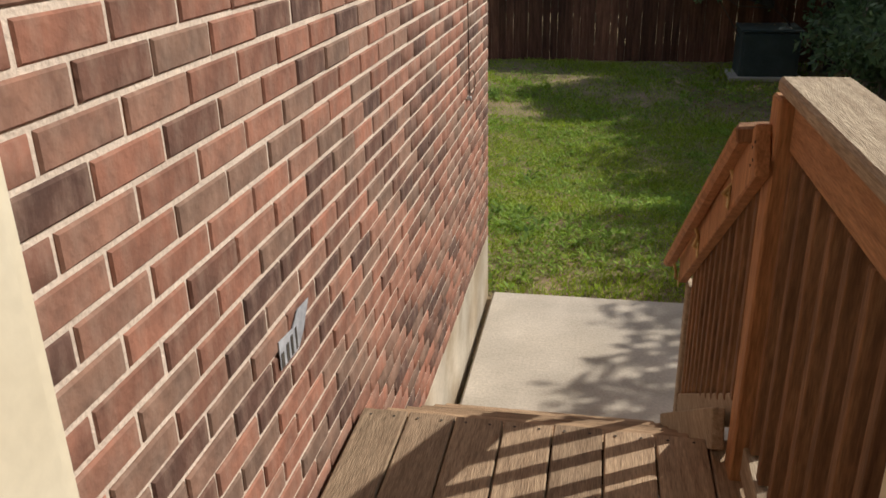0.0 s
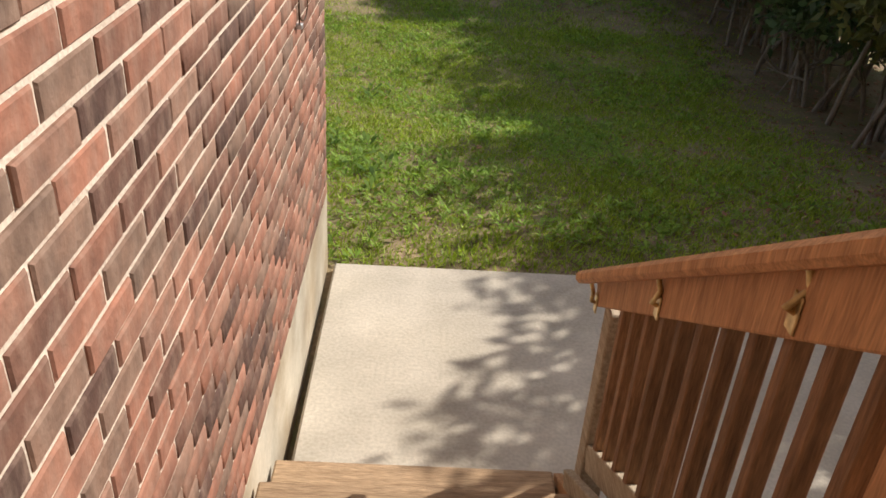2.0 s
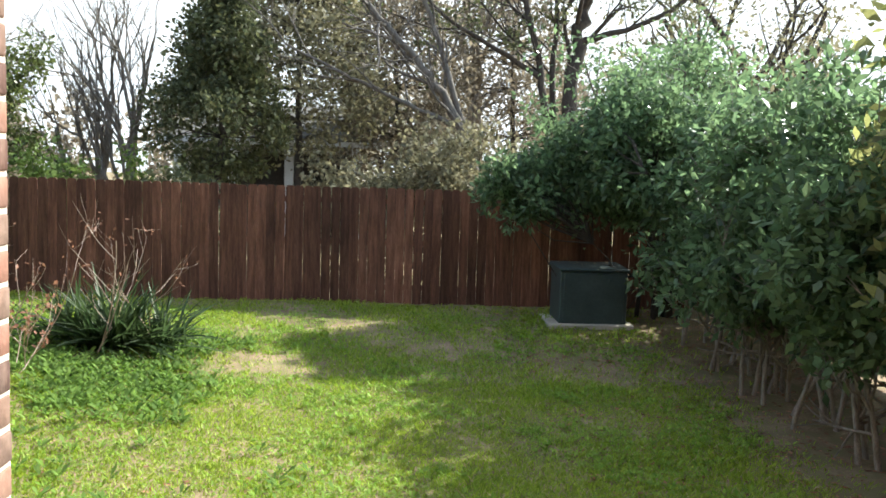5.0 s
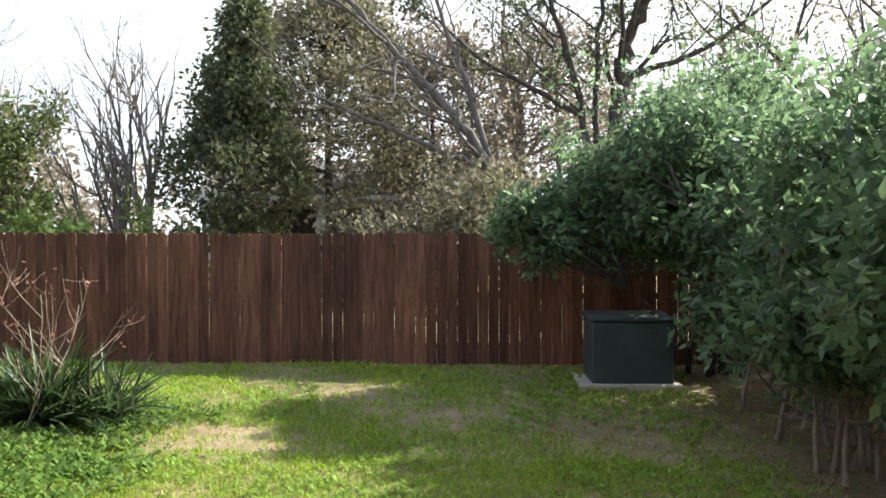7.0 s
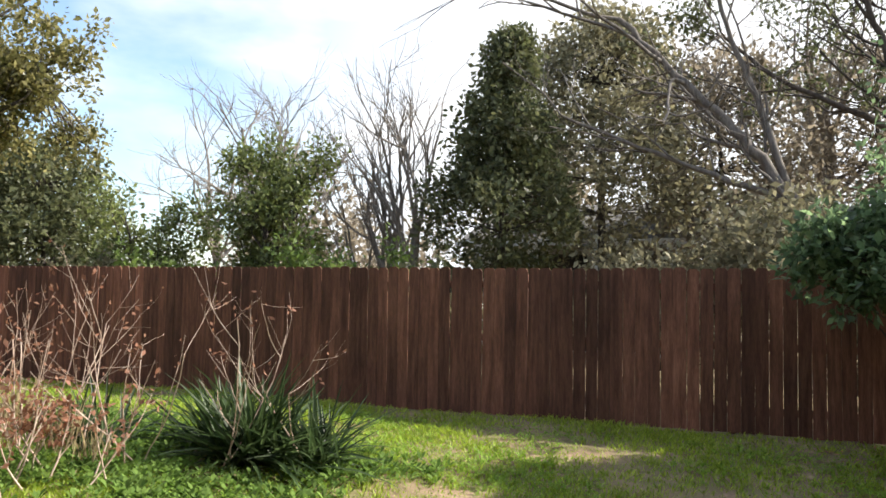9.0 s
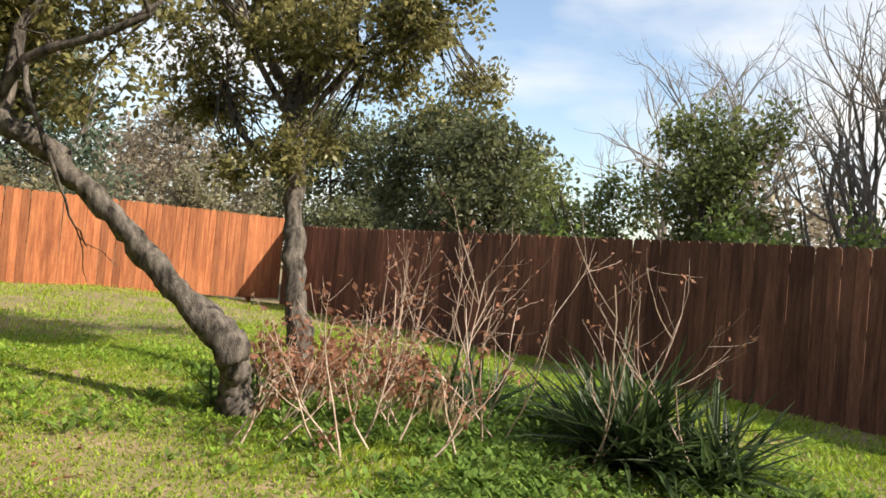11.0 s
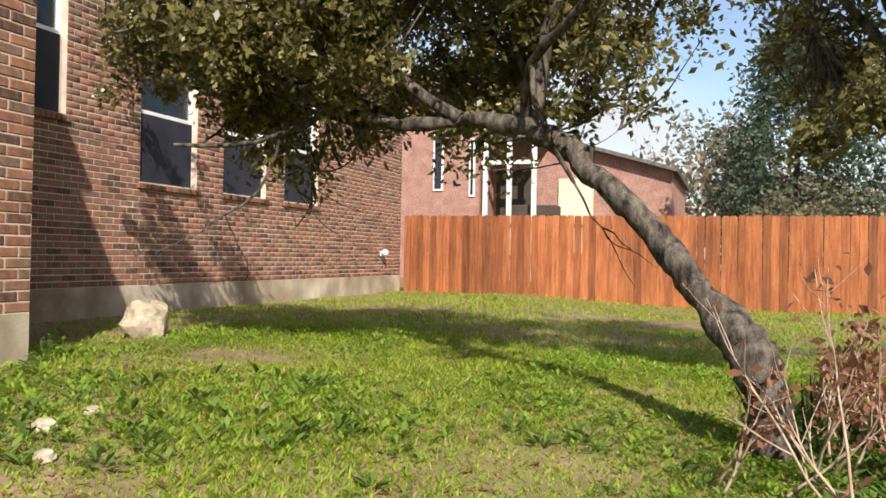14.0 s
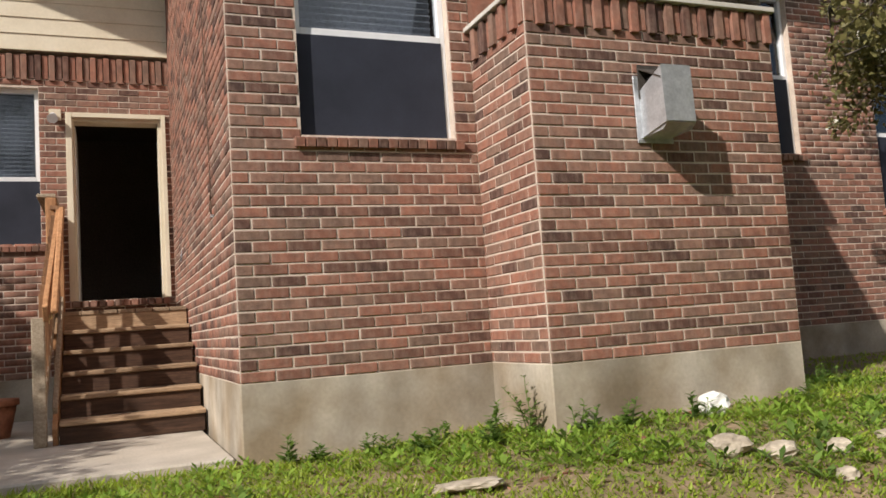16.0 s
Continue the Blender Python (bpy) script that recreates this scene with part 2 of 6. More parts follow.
L_GREY = leafmat("olive_leaf", (0.16, 0.15, 0.085), (0.33, 0.30, 0.18), rough=0.55)
L_HAZE = leafmat("dull_winter_foliage", (0.20, 0.165, 0.115), (0.34, 0.29, 0.21), rough=0.7)
L_STRAW = leafmat("dry_grass", (0.34, 0.26, 0.14), (0.52, 0.43, 0.26), rough=0.7)
L_BRIGHT = leafmat("bright_shrub_leaf", (0.10, 0.16, 0.03), (0.20, 0.27, 0.07), rough=0.5)
L_DEAD = leafmat("dead_leaf", (0.23, 0.10, 0.06), (0.42, 0.21, 0.13), rough=0.7)
L_YUCCA = leafmat("yucca_blade", (0.03, 0.055, 0.02), (0.085, 0.125, 0.045), rough=0.45)
L_DOCK = leafmat("dock_leaf", (0.09, 0.17, 0.03), (0.22, 0.33, 0.07), rough=0.85, rand=0.3)
L_WEED = leafmat("weed_leaf", (0.15, 0.28, 0.028), (0.34, 0.475, 0.07), rand=0.26, rough=0.65)
GRASSM = leafmat("grass_blade", (0.205, 0.325, 0.024), (0.43, 0.515, 0.06), rand=0.24, rough=0.55, scale=0.7)


def soil():
    m = mat("ground_soil", (0.18, 0.122, 0.072), (0.34, 0.245, 0.155), scale=2.6, rough=0.97, bump=0.8, bscale=30, grain=0.35)
    n, l = m.node_tree.nodes, m.node_tree.links
    b = n["Principled BSDF"]
    base = b.inputs["Base Color"].links[0].from_socket
    co, nz, rp, mx = (n.new("ShaderNode" + k) for k in ("TexCoord", "TexNoise", "ValToRGB", "MixRGB"))
    nz.inputs["Scale"].default_value, nz.inputs["Detail"].default_value = 3.2, 9
    rp.color_ramp.elements[0].position, rp.color_ramp.elements[1].position = 0.38, 0.62
    mx.inputs[2].default_value = (0.19, 0.165, 0.075, 1)
    l.new(co.outputs["Object"], nz.inputs["Vector"])
    l.new(nz.outputs[0], rp.inputs[0])
    l.new(rp.outputs[0], mx.inputs[0])
    l.new(base, mx.inputs[1])
    l.new(mx.outputs[0], b.inputs["Base Color"])
    return m


def glassmat():
    m = bpy.data.materials.new("window_glass")
    m.use_nodes = True
    n, l = m.node_tree.nodes, m.node_tree.links
    out, tr, gl, mix, fr = n["Material Output"], n.new("ShaderNodeBsdfTransparent"), n.new("ShaderNodeBsdfGlossy"), n.new("ShaderNodeMixShader"), n.new("ShaderNodeFresnel")
    tr.inputs[0].default_value, gl.inputs["Roughness"].default_value, fr.inputs[0].default_value = (0.75, 0.8, 0.85, 1), 0.02, 1.7
    l.new(fr.outputs[0], mix.inputs[0])
    l.new(tr.outputs[0], mix.inputs[1])
    l.new(gl.outputs[0], mix.inputs[2])
    l.new(mix.outputs[0], out.inputs[0])
    return m


SOIL, GLASS = soil(), glassmat()


# ---- builders ----
def mesh_ob(name, bm, material, parent=None, label="", smooth=False):
    me = bpy.data.meshes.new(name)
    bm.normal_update()
    bm.to_mesh(me)
    bm.free()
    for m in material if isinstance(material, (list, tuple)) else (material,):
        me.materials.append(m)
    if smooth:
        me.shade_smooth()
    ob = new(name, me)
    if parent:
        ob.parent = parent
    if label:
        ob["label"] = label
    return ob


def part(name, bm, material, parent, label="", smooth=False):
    return mesh_ob(name, bm, material, parent, label, smooth)


def np_mesh(name, verts, faces, material, parent=None, smooth=False):
    """A mesh from arrays: many small alike faces of one corner count."""
    me = bpy.data.meshes.new(name)
    verts, faces = np.asarray(verts, np.float32), np.asarray(faces, np.int32)
    k = faces.shape[1]
    me.vertices.add(len(verts))
    me.vertices.foreach_set("co", verts.ravel())
    me.loops.add(faces.size)
    me.loops.foreach_set("vertex_index", faces.ravel())
    me.polygons.add(len(faces))
    me.polygons.foreach_set("loop_start", np.arange(0, faces.size, k, dtype=np.int32))
    me.materials.append(material)
    me.update(calc_edges=True)
    if smooth:
        me.shade_smooth()
    ob = new(name, me)
    if parent:
        ob.parent = parent
    return ob


def empty(name, x=0, y=0, z=0, rz=0, **tags):
    ob = new(name)
    ob.matrix_basis = pose(x, y, z, 0, 0, rz)
    return tagged(ob, **tags)


def add_box(bm, x0, x1, y0, y1, z0, z1, bevel=0.0, m=None):
    vs = bmesh.ops.create_cube(bm, size=1)["verts"]
    for v in vs:
        v.co = Vector(((x0 + x1) / 2 + v.co.x * (x1 - x0), (y0 + y1) / 2 + v.co.y * (y1 - y0), (z0 + z1) / 2 + v.co.z * (z1 - z0)))
    if bevel:
        es = list({e for v in vs for e in v.link_edges})
        vs = list({v for f in bmesh.ops.bevel(bm, geom=es, offset=bevel, segments=1, affect="EDGES")["faces"] for v in f.verts} | {v for v in vs if v.is_valid})
    if m is not None:
        bmesh.ops.transform(bm, matrix=m, verts=vs)
    return vs


def box(x0, x1, y0, y1, z0, z1, bevel=0.0, m=None):
    bm = bmesh.new()
    add_box(bm, x0, x1, y0, y1, z0, z1, bevel, m)
    return bm


def beam(a, b, w, h, bevel=0.004, up=(0, 0, 1)):
    """A board from a to b: w wide across, h high."""
    a, b = Vector(a), Vector(b)
    d = b - a
    yv = d.normalized()
    xv = yv.cross(Vector(up)).normalized()
    zv = xv.cross(yv)
    m = Matrix((xv, yv, zv)).transposed().to_4x4()
    m.translation = a
    return box(-w / 2, w / 2, 0, d.length, -h / 2, h / 2, bevel, m)


def tube(points, radii, sides=8):
    """A tapered tube through the points, as arrays."""
    pts = np.asarray(points, float)
    rad = np.asarray(radii, float)
    tan = np.gradient(pts, axis=0)
    tan /= np.linalg.norm(tan, axis=1)[:, None] + 1e-9
    ref = np.array([0.31, 0.95, 0.05])
    a = np.cross(tan, ref)
    a /= np.linalg.norm(a, axis=1)[:, None] + 1e-9
    b = np.cross(tan, a)
    ang = np.arange(sides) * 2 * np.pi / sides
    v = pts[:, None] + rad[:, None, None] * (np.cos(ang)[None, :, None] * a[:, None] + np.sin(ang)[None, :, None] * b[:, None])
    n = len(pts)
    i, j = np.meshgrid(np.arange(n - 1), np.arange(sides), indexing="ij")
    k = (j + 1) % sides
    f = np.stack([i * sides + j, i * sides + k, (i + 1) * sides + k, (i + 1) * sides + j], -1).reshape(-1, 4)
    return v.reshape(-1, 3), f


def join_tubes(tubes):
    vs, fs, n = [], [], 0
    for v, f in tubes:
        vs.append(v)
        fs.append(f + n)
        n += len(v)
    return np.concatenate(vs), np.concatenate(fs)


def smoothstep(t):
    t = np.clip(t, 0, 1)
    return t * t * (3 - 2 * t)


def gz(x, y):
    """Height of the yard: level by the house, falling towards the low lawn."""
    x, y = np.asarray(x, float), np.asarray(y, float)
    side = smoothstep((x + 5.5) / 6.2)
    low = smoothstep((y - 4.8) / 4.2) * side
    back = smoothstep((y - 11.0) / 4.5)
    near = 0.13 * smoothstep((-x - 0.3) / 2.5) * (1 - smoothstep((y - 5.0) / 3.5))
    bumps = 0.02 * np.sin(1.7 * x + 0.6 * y) * np.sin(1.3 * y - 0.5 * x)
    return -0.05 - 0.5 * low + 0.26 * back * side - 0.2 * back * (1 - side) + near + bumps * smoothstep((y - 4.3) / 1.0)


rng = np.random.default_rng(7)


def leaves(centres, spread, count, size, aspect=0.45, droop=0.3, gen=None):
    """Many small folded leaves scattered round the centres: corner points and faces."""
    g = gen or rng
    c = np.asarray(centres, float)
    pick = g.integers(0, len(c), count)
    off = g.normal(size=(count, 3))
    off /= np.linalg.norm(off, axis=1)[:, None] + 1e-9
    off *= (g.random(count) ** 0.5)[:, None]
    sp = np.asarray(spread, float)
    p = c[pick] + off * (sp[pick][:, None] if sp.ndim == 1 and len(sp) == len(c) else sp)
    d = g.normal(size=(count, 3)) + off * 0.9
    d[:, 2] -= droop
    d /= np.linalg.norm(d, axis=1)[:, None]
    s = np.cross(d, g.normal(size=(count, 3)))
    s /= np.linalg.norm(s, axis=1)[:, None] + 1e-9
    ln = size * (0.55 + 0.9 * g.random(count))[:, None]
    w = ln * aspect * 0.5
    nrm = np.cross(d, s)
    mid = p + d * ln * 0.5
    v = np.stack([p, mid + s * w + nrm * w * 0.35, p + d * ln, mid - s * w + nrm * w * 0.35], 1).reshape(-1, 3)
    return v, np.arange(count * 4).reshape(-1, 4)


def limb(start, direction, length, r0, r1, steps=8, wander=0.16, rise=0.04, gen=None):
    g = gen or rng
    p, d = np.array(start, float), np.array(direction, float)
    d /= np.linalg.norm(d)
    pts = [p.copy()]
    for _ in range(steps):
        d = d + g.normal(size=3) * wander + np.array([0, 0, rise])
        d /= np.linalg.norm(d)
        p = p + d * length / steps
        pts.append(p.copy())
    return np.array(pts), np.linspace(r0, r1, steps + 1)


def branching(start, direction, length, r0, depth, gen, split=(2, 4), shrink=0.66, wander=0.15, rise=0.05, open_=0.7, sides=6):
    """Limbs that fork again and again: tubes and the tips."""
    pts, rad = limb(start, direction, length, r0, r0 * 0.55, steps=6, wander=wander, rise=rise, gen=gen)
    tubes, tips = [tube(pts, rad, sides if depth > 1 else 4)], [pts[-1]]
    if depth == 0:
        return tubes, list(pts[2:])
    for _ in range(gen.integers(split[0], split[1] + 1)):
        at = gen.integers(2, len(pts))
        d = pts[at] - pts[at - 1]
        d = d / np.linalg.norm(d) + gen.normal(size=3) * open_
        t, e = branching(pts[at], d, length * shrink * gen.uniform(0.8, 1.2), rad[at] * 0.7, depth - 1, gen, split, shrink, wander, rise, open_, sides)
        tubes += t
        tips += e
    return tubes, tips


# ---- ground ----
def ground():
    xs = np.unique(np.concatenate([np.linspace(-420, -40, 20), np.linspace(-40, -17, 24), np.linspace(-17, 8, 126), np.linspace(8, 40, 20), np.linspace(40, 420, 20)]))
    ys = np.unique(np.concatenate([np.linspace(-420, -30, 20), np.linspace(-30, 4.2, 36), np.linspace(4.2, 16, 80), np.linspace(16, 50, 20), np.linspace(50, 420, 20)]))
    X, Y = np.meshgrid(xs, ys, indexing="ij")
    Z = gz(X, Y)
    Z = np.where((X > -0.3) & (Y < 4.15), np.minimum(Z, -0.12), Z)
    ny = len(ys)
    i, j = np.meshgrid(np.arange(len(xs) - 1), np.arange(ny - 1), indexing="ij")
    f = np.stack([i * ny + j, (i + 1) * ny + j, (i + 1) * ny + j + 1, i * ny + j + 1], -1).reshape(-1, 4)
    ob = np_mesh("ground", np.stack([X, Y, Z], -1).reshape(-1, 3), f, SOIL, smooth=True)
    tagged(ob, "sloping back yard soil with patchy grass and bare earth", "ground", kind="structure")


ground()

# ---- house ----
ZF, COURSE, BL = 0.42, 0.0705, 0.212
Y0, LA, YB, YR = -0.332, 4.22, 4.998, 2.656
XB0, XB1, XR = -1.647, -3.548, -15.45
DECKZ, DOORX0, DOORX1, DOORZ0, DOORZ1 = 1.032, 0.085, 1.02, 1.2, 3.2
TH = 0.24


def wall_core(name, o, u, nrm, length, z0, z1, openings, label, thick=TH, material=None):
    """A wall sheet of mortar with real openings; u runs along it, nrm points outwards."""
    o, u, nrm = Vector(o), Vector(u), Vector(nrm)
    us = sorted({0.0, length, *(a for w in openings for a in w[:2])})
    zs = sorted({z0, z1, *(a for w in openings for a in w[2:])})
    solid = {}
    for i in range(len(us) - 1):
        for j in range(len(zs) - 1):
            cu, cz = (us[i] + us[i + 1]) / 2, (zs[j] + zs[j + 1]) / 2
            solid[i, j] = not any(a < cu < b and c < cz < d for a, b, c, d in openings)
    bm = bmesh.new()

    def quad(*pts):
        bm.faces.new([bm.verts.new(o + u * a + nrm * d + Vector((0, 0, z))) for a, d, z in pts])

    for (i, j), s in solid.items():
        if not s:
            continue
        a, b, c, d = us[i], us[i + 1], zs[j], zs[j + 1]
        quad((a, 0, c), (b, 0, c), (b, 0, d), (a, 0, d))
        quad((a, -thick, c), (a, -thick, d), (b, -thick, d), (b, -thick, c))
        if not solid.get((i - 1, j)):
            quad((a, 0, c), (a, 0, d), (a, -thick, d), (a, -thick, c))
        if not solid.get((i + 1, j)):
            quad((b, 0, c), (b, -thick, c), (b, -thick, d), (b, 0, d))
        if not solid.get((i, j - 1)):
            quad((a, 0, c), (a, -thick, c), (b, -thick, c), (b, 0, c))
        if not solid.get((i, j + 1)):
            quad((a, 0, d), (b, 0, d), (b, -thick, d), (a, -thick, d))
    bmesh.ops.remove_doubles(bm, verts=bm.verts, dist=1e-5)
    bmesh.ops.recalc_face_normals(bm, faces=bm.faces)
    return tagged(mesh_ob(name, bm, material or MORTAR), label, "wall", kind="structure")


def brick_arrays(l, h=0.0592, d=0.0058, c=0.0042):
    """One brick, back face left out: corners and quads in (along, out, up)."""
    a, b = l / 2, h / 2
    v = [(-a, -0.02, -b), (a, -0.02, -b), (a, -0.02, b), (-a, -0.02, b), (-a, d - c, -b), (a, d - c, -b), (a, d - c, b), (-a, d - c, b),
         (-a + c, d, -b + c), (a - c, d, -b + c), (a - c, d, b - c), (-a + c, d, b - c)]
    f = [(8, 9, 10, 11)]
    for k in range(4):
        n = (k + 1) % 4
        f += [(k, n, 4 + n, 4 + k), (4 + k, 4 + n, 8 + n, 8 + k)]
    return np.array(v), np.array(f)


brick_cache = {}


def lay_bricks(wall, o, u, nrm, length, z0, z1, openings, single, quoin=(0, 0), solid_top=None, gen=None):
    """Running bond over the wall: bricks within the stretch `single` (along0, along1, z0, z1) are pieces of their own, the rest one joined piece."""
    g = gen or np.random.default_rng(int(length * 1000))
    o, u, nrm = Vector(o), Vector(u), Vector(nrm)
    basis = Matrix((u, nrm, Vector((0, 0, 1)))).transposed()
    flip = basis.determinant() < 0
    vs, fs, n = [], [], 0
    made = 0
    rows = int(round((z1 - z0) / COURSE))
    B3 = np.array(basis)
    for r in range(rows):
        zc = z0 + (r + 0.5) * COURSE
        start = -0.5 * BL * (r % 2) + quoin[0]
        k = start
        while k < length - 0.005:
            a, b = max(k, 0), min(k + BL, length)
            k += BL
            spans = [(a, b)]
            for w in openings:
                if w[2] - 0.02 < zc < w[3] + 0.02:
                    spans = [s for p, q in spans for s in ((p, min(q, w[0])), (max(p, w[1]), q)) if s[1] - s[0] > 0.03]
            for p, q in spans:
                if q - p < 0.03:
                    continue
                ln = round(q - p - 0.0105, 3)
                out = g.normal() * 0.0011
                ctr = o + u * ((p + q) / 2 + g.normal() * 0.0012) + nrm * out + Vector((0, 0, zc + g.normal() * 0.0008))
                if made < 300 and single[0] <= (p + q) / 2 <= single[1] and single[2] <= zc <= single[3]:
                    if (ln, flip) not in brick_cache:
                        bv, bf = brick_arrays(ln)
                        me = bpy.data.meshes.new("brick")
                        me.from_pydata(bv.tolist(), [], (bf[:, ::-1] if flip else bf).tolist())
                        me.materials.append(BRICK)
                        brick_cache[ln, flip] = me
                    ob = new("brick", brick_cache[ln, flip])
                    ob.parent = wall
                    m = basis.to_4x4()
                    m.translation = ctr
                    ob.matrix_basis = m
                    made += 1
                else:
                    bv, bf = brick_arrays(ln)
                    vs.append(bv @ B3.T + np.array(ctr))
                    fs.append((bf[:, ::-1] if flip else bf) + n)
                    n += len(bv)
    if vs:
        ob = np_mesh("brickwork", np.concatenate(vs), np.concatenate(fs), BRICK, wall)
        tagged(ob, kind="stuff")


def soldier(wall, o, u, nrm, length, z0, z1, out=0.012):
    """Bricks on end in a row, every second one a little proud."""
    o, u, nrm = Vector(o), Vector(u), Vector(nrm)
    n = int(length / 0.0677)
    step = length / n
    for i in range(n):
        lift = 0.02 if i % 2 else 0.0
        c = o + u * ((i + 0.5) * step)
        bm = box(-step / 2 + 0.005, step / 2 - 0.005, -0.03, out + lift, z0 - lift, z1, 0.002)
        m = Matrix((u, nrm, Vector((0, 0, 1)))).transposed().to_4x4()
        m.translation = c
        bmesh.ops.transform(bm, matrix=m, verts=bm.verts)
        bmesh.ops.recalc_face_normals(bm, faces=bm.faces)
        part("soldier_brick", bm, BRICK, wall)


def foundation(name, o, u, nrm, length, z0):
    o, u, nrm = Vector(o), Vector(u), Vector(nrm)
    m = Matrix((u, nrm, Vector((0, 0, 1)))).transposed().to_4x4()
    m.translation = o
    bm = box(0, length, -TH, 0.004, z0, ZF, 0.004, m)
    bmesh.ops.recalc_face_normals(bm, faces=bm.faces)
    tagged(mesh_ob(name, bm, FOUNDATION), "exposed pale concrete house foundation with stains", "foundation", kind="structure")


count = [0]


def window(o, u, nrm, a, b, z0, z1, rail, label, blinds=True, depth=0.09):
    """A white sash window set in the wall's opening, with a sloping brick sill."""
    count[0] += 1
    o, u, nrm = Vector(o), Vector(u), Vector(nrm)
    m = Matrix((u, nrm, Vector((0, 0, 1)))).transposed().to_4x4()
    m.translation = o
    w = empty("window_%d" % count[0], label=label, category="window", kind="structure")

    def put(name, bm, material, parent=w, lab=""):
        bmesh.ops.transform(bm, matrix=m, verts=bm.verts)
        bmesh.ops.recalc_face_normals(bm, faces=bm.faces)
        return part(name, bm, material, parent, lab)

    f, d0, d1 = 0.042, -depth - 0.05, -depth + 0.02
    bm = bmesh.new()
    add_box(bm, a, a + f, d0, d1, z0, z1, 0.003)
    add_box(bm, b - f, b, d0, d1, z0, z1, 0.003)
    add_box(bm, a + f, b - f, d0, d1, z0, z0 + f, 0.003)
    add_box(bm, a + f, b - f, d0, d1, z1 - f, z1, 0.003)
    put("window_frame", bm, WHITE)
    put("meeting_rail", box(a + f, b - f, d0 - 0.002, d1 + 0.004, rail - 0.025, rail + 0.025, 0.003), WHITE)
    p = put("pane", box(a + f, b - f, -depth - 0.025, -depth - 0.019, rail + 0.025, z1 - f), GLASS)
    p.visible_shadow = False
    p = put("pane", box(a + f, b - f, -depth - 0.025, -depth - 0.019, z0 + f, rail - 0.025), GLASS)
    p.visible_shadow = False
    bm = bmesh.new()
    add_box(bm, a + 0.004, b - 0.034, d1 + 0.002, d1 + 0.009, z0 + 0.004, rail - 0.022)
    put("solar_screen", bm, SCREEN, lab="dark mesh solar screen")
    if blinds:
        bm = bmesh.new()
        z = z0 + 0.08
        while z < z1 - 0.06:
            add_box(bm, a + 0.06, b - 0.06, -depth - 0.115, -depth - 0.07, z, z + 0.004, 0, Matrix.Translation((0, 0, 0)))
            z += 0.045
        for v in bm.verts:
            v.co.z += (v.co.y + depth + 0.09) * 0.8
        put("blind", bm, BLIND, lab="horizontal slat blind")
    # dark box in place of the unlit room behind the panes
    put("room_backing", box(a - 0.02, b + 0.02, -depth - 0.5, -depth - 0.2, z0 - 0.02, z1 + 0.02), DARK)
    n = max(3, int((b - a + 0.12) / 0.0677))
    st = (b - a + 0.1) / n
    for i in range(n):
        tilt = Matrix.Translation((a - 0.05 + (i + 0.5) * st, -0.03, z0 - 0.04)) @ Matrix.Rotation(radians(-10), 4, "X")
        bm = box(-st / 2 + 0.004, st / 2 - 0.004, -0.07, 0.075, -0.03, 0.03, 0.003, tilt)
        put("sill_brick", bm, BRICK)
    return w


# side of the first bay, along which the stairs run
LSIDE = LA - Y0
wa = wall_core("wall_bay_side", (0, LA, 0), (0, -1, 0), (1, 0, 0), LSIDE, ZF, 5.6, [], "red-brown brick side wall with pale mortar beside the steps")
lay_bricks(wa, (0, LA, 0), (0, -1, 0), (1, 0, 0), LSIDE, ZF, 5.6, [], (2.3, 4.4, 1.1, 2.85))
foundation("foundation_bay_side", (0, LA, 0), (0, -1, 0), (1, 0, 0), LSIDE, -0.4)
# front of the first bay
WA = (0.44, 1.49, 1.93, 3.45)
LAF = -XB0
wf = wall_core("wall_bay_front", (-TH, LA, 0), (-1, 0, 0), (0, 1, 0), LAF - TH, ZF, 5.6, [(WA[0] - TH, WA[1] - TH, WA[2], WA[3])], "red-brown brick bay wall around a sash window")
lay_bricks(wf, (0, LA, 0), (-1, 0, 0), (0, 1, 0), LAF, ZF, 5.6, [WA], (0, 2, 0.4, 3.0))
foundation("foundation_bay_front", (0, LA, 0), (-1, 0, 0), (0, 1, 0), LAF, -0.4)
window((0, LA, 0), (-1, 0, 0), (0, 1, 0), WA[0], WA[1], WA[2], WA[3], 2.63, "white sash window with blinds and dark solar screen")
# second bay, lower and further out
ZB = ZF + 29 * COURSE
for nm, o, u, nrm, ln in (("wall_chase_side", (XB0, YB, 0), (0, -1, 0), (1, 0, 0), YB - LA), ("wall_chase_front", (XB0, YB, 0), (-1, 0, 0), (0, 1, 0), XB0 - XB1),
                          ("wall_chase_far_side", (XB1, YB, 0), (0, -1, 0), (-1, 0, 0), YB - YR)):
    top = ZB + 0.2
    front = nm == "wall_chase_front"
    w = wall_core(nm, Vector(o) + Vector(u) * (TH if front else 0), u, nrm, ln - (2 * TH if front else 0), ZF, top, [], "red-brown brick wall of the low projecting bay")
    lay_bricks(w, o, u, nrm, ln, ZF, ZB, [], (0, 3, 0.4, 3.0), quoin=(-0.1 if "side" in nm else 0, 0))
    soldier(w, o, u, nrm, ln, ZB + 0.005, ZB + 0.195)
    foundation(nm.replace("wall", "foundation"), o, u, nrm, ln, -0.4)
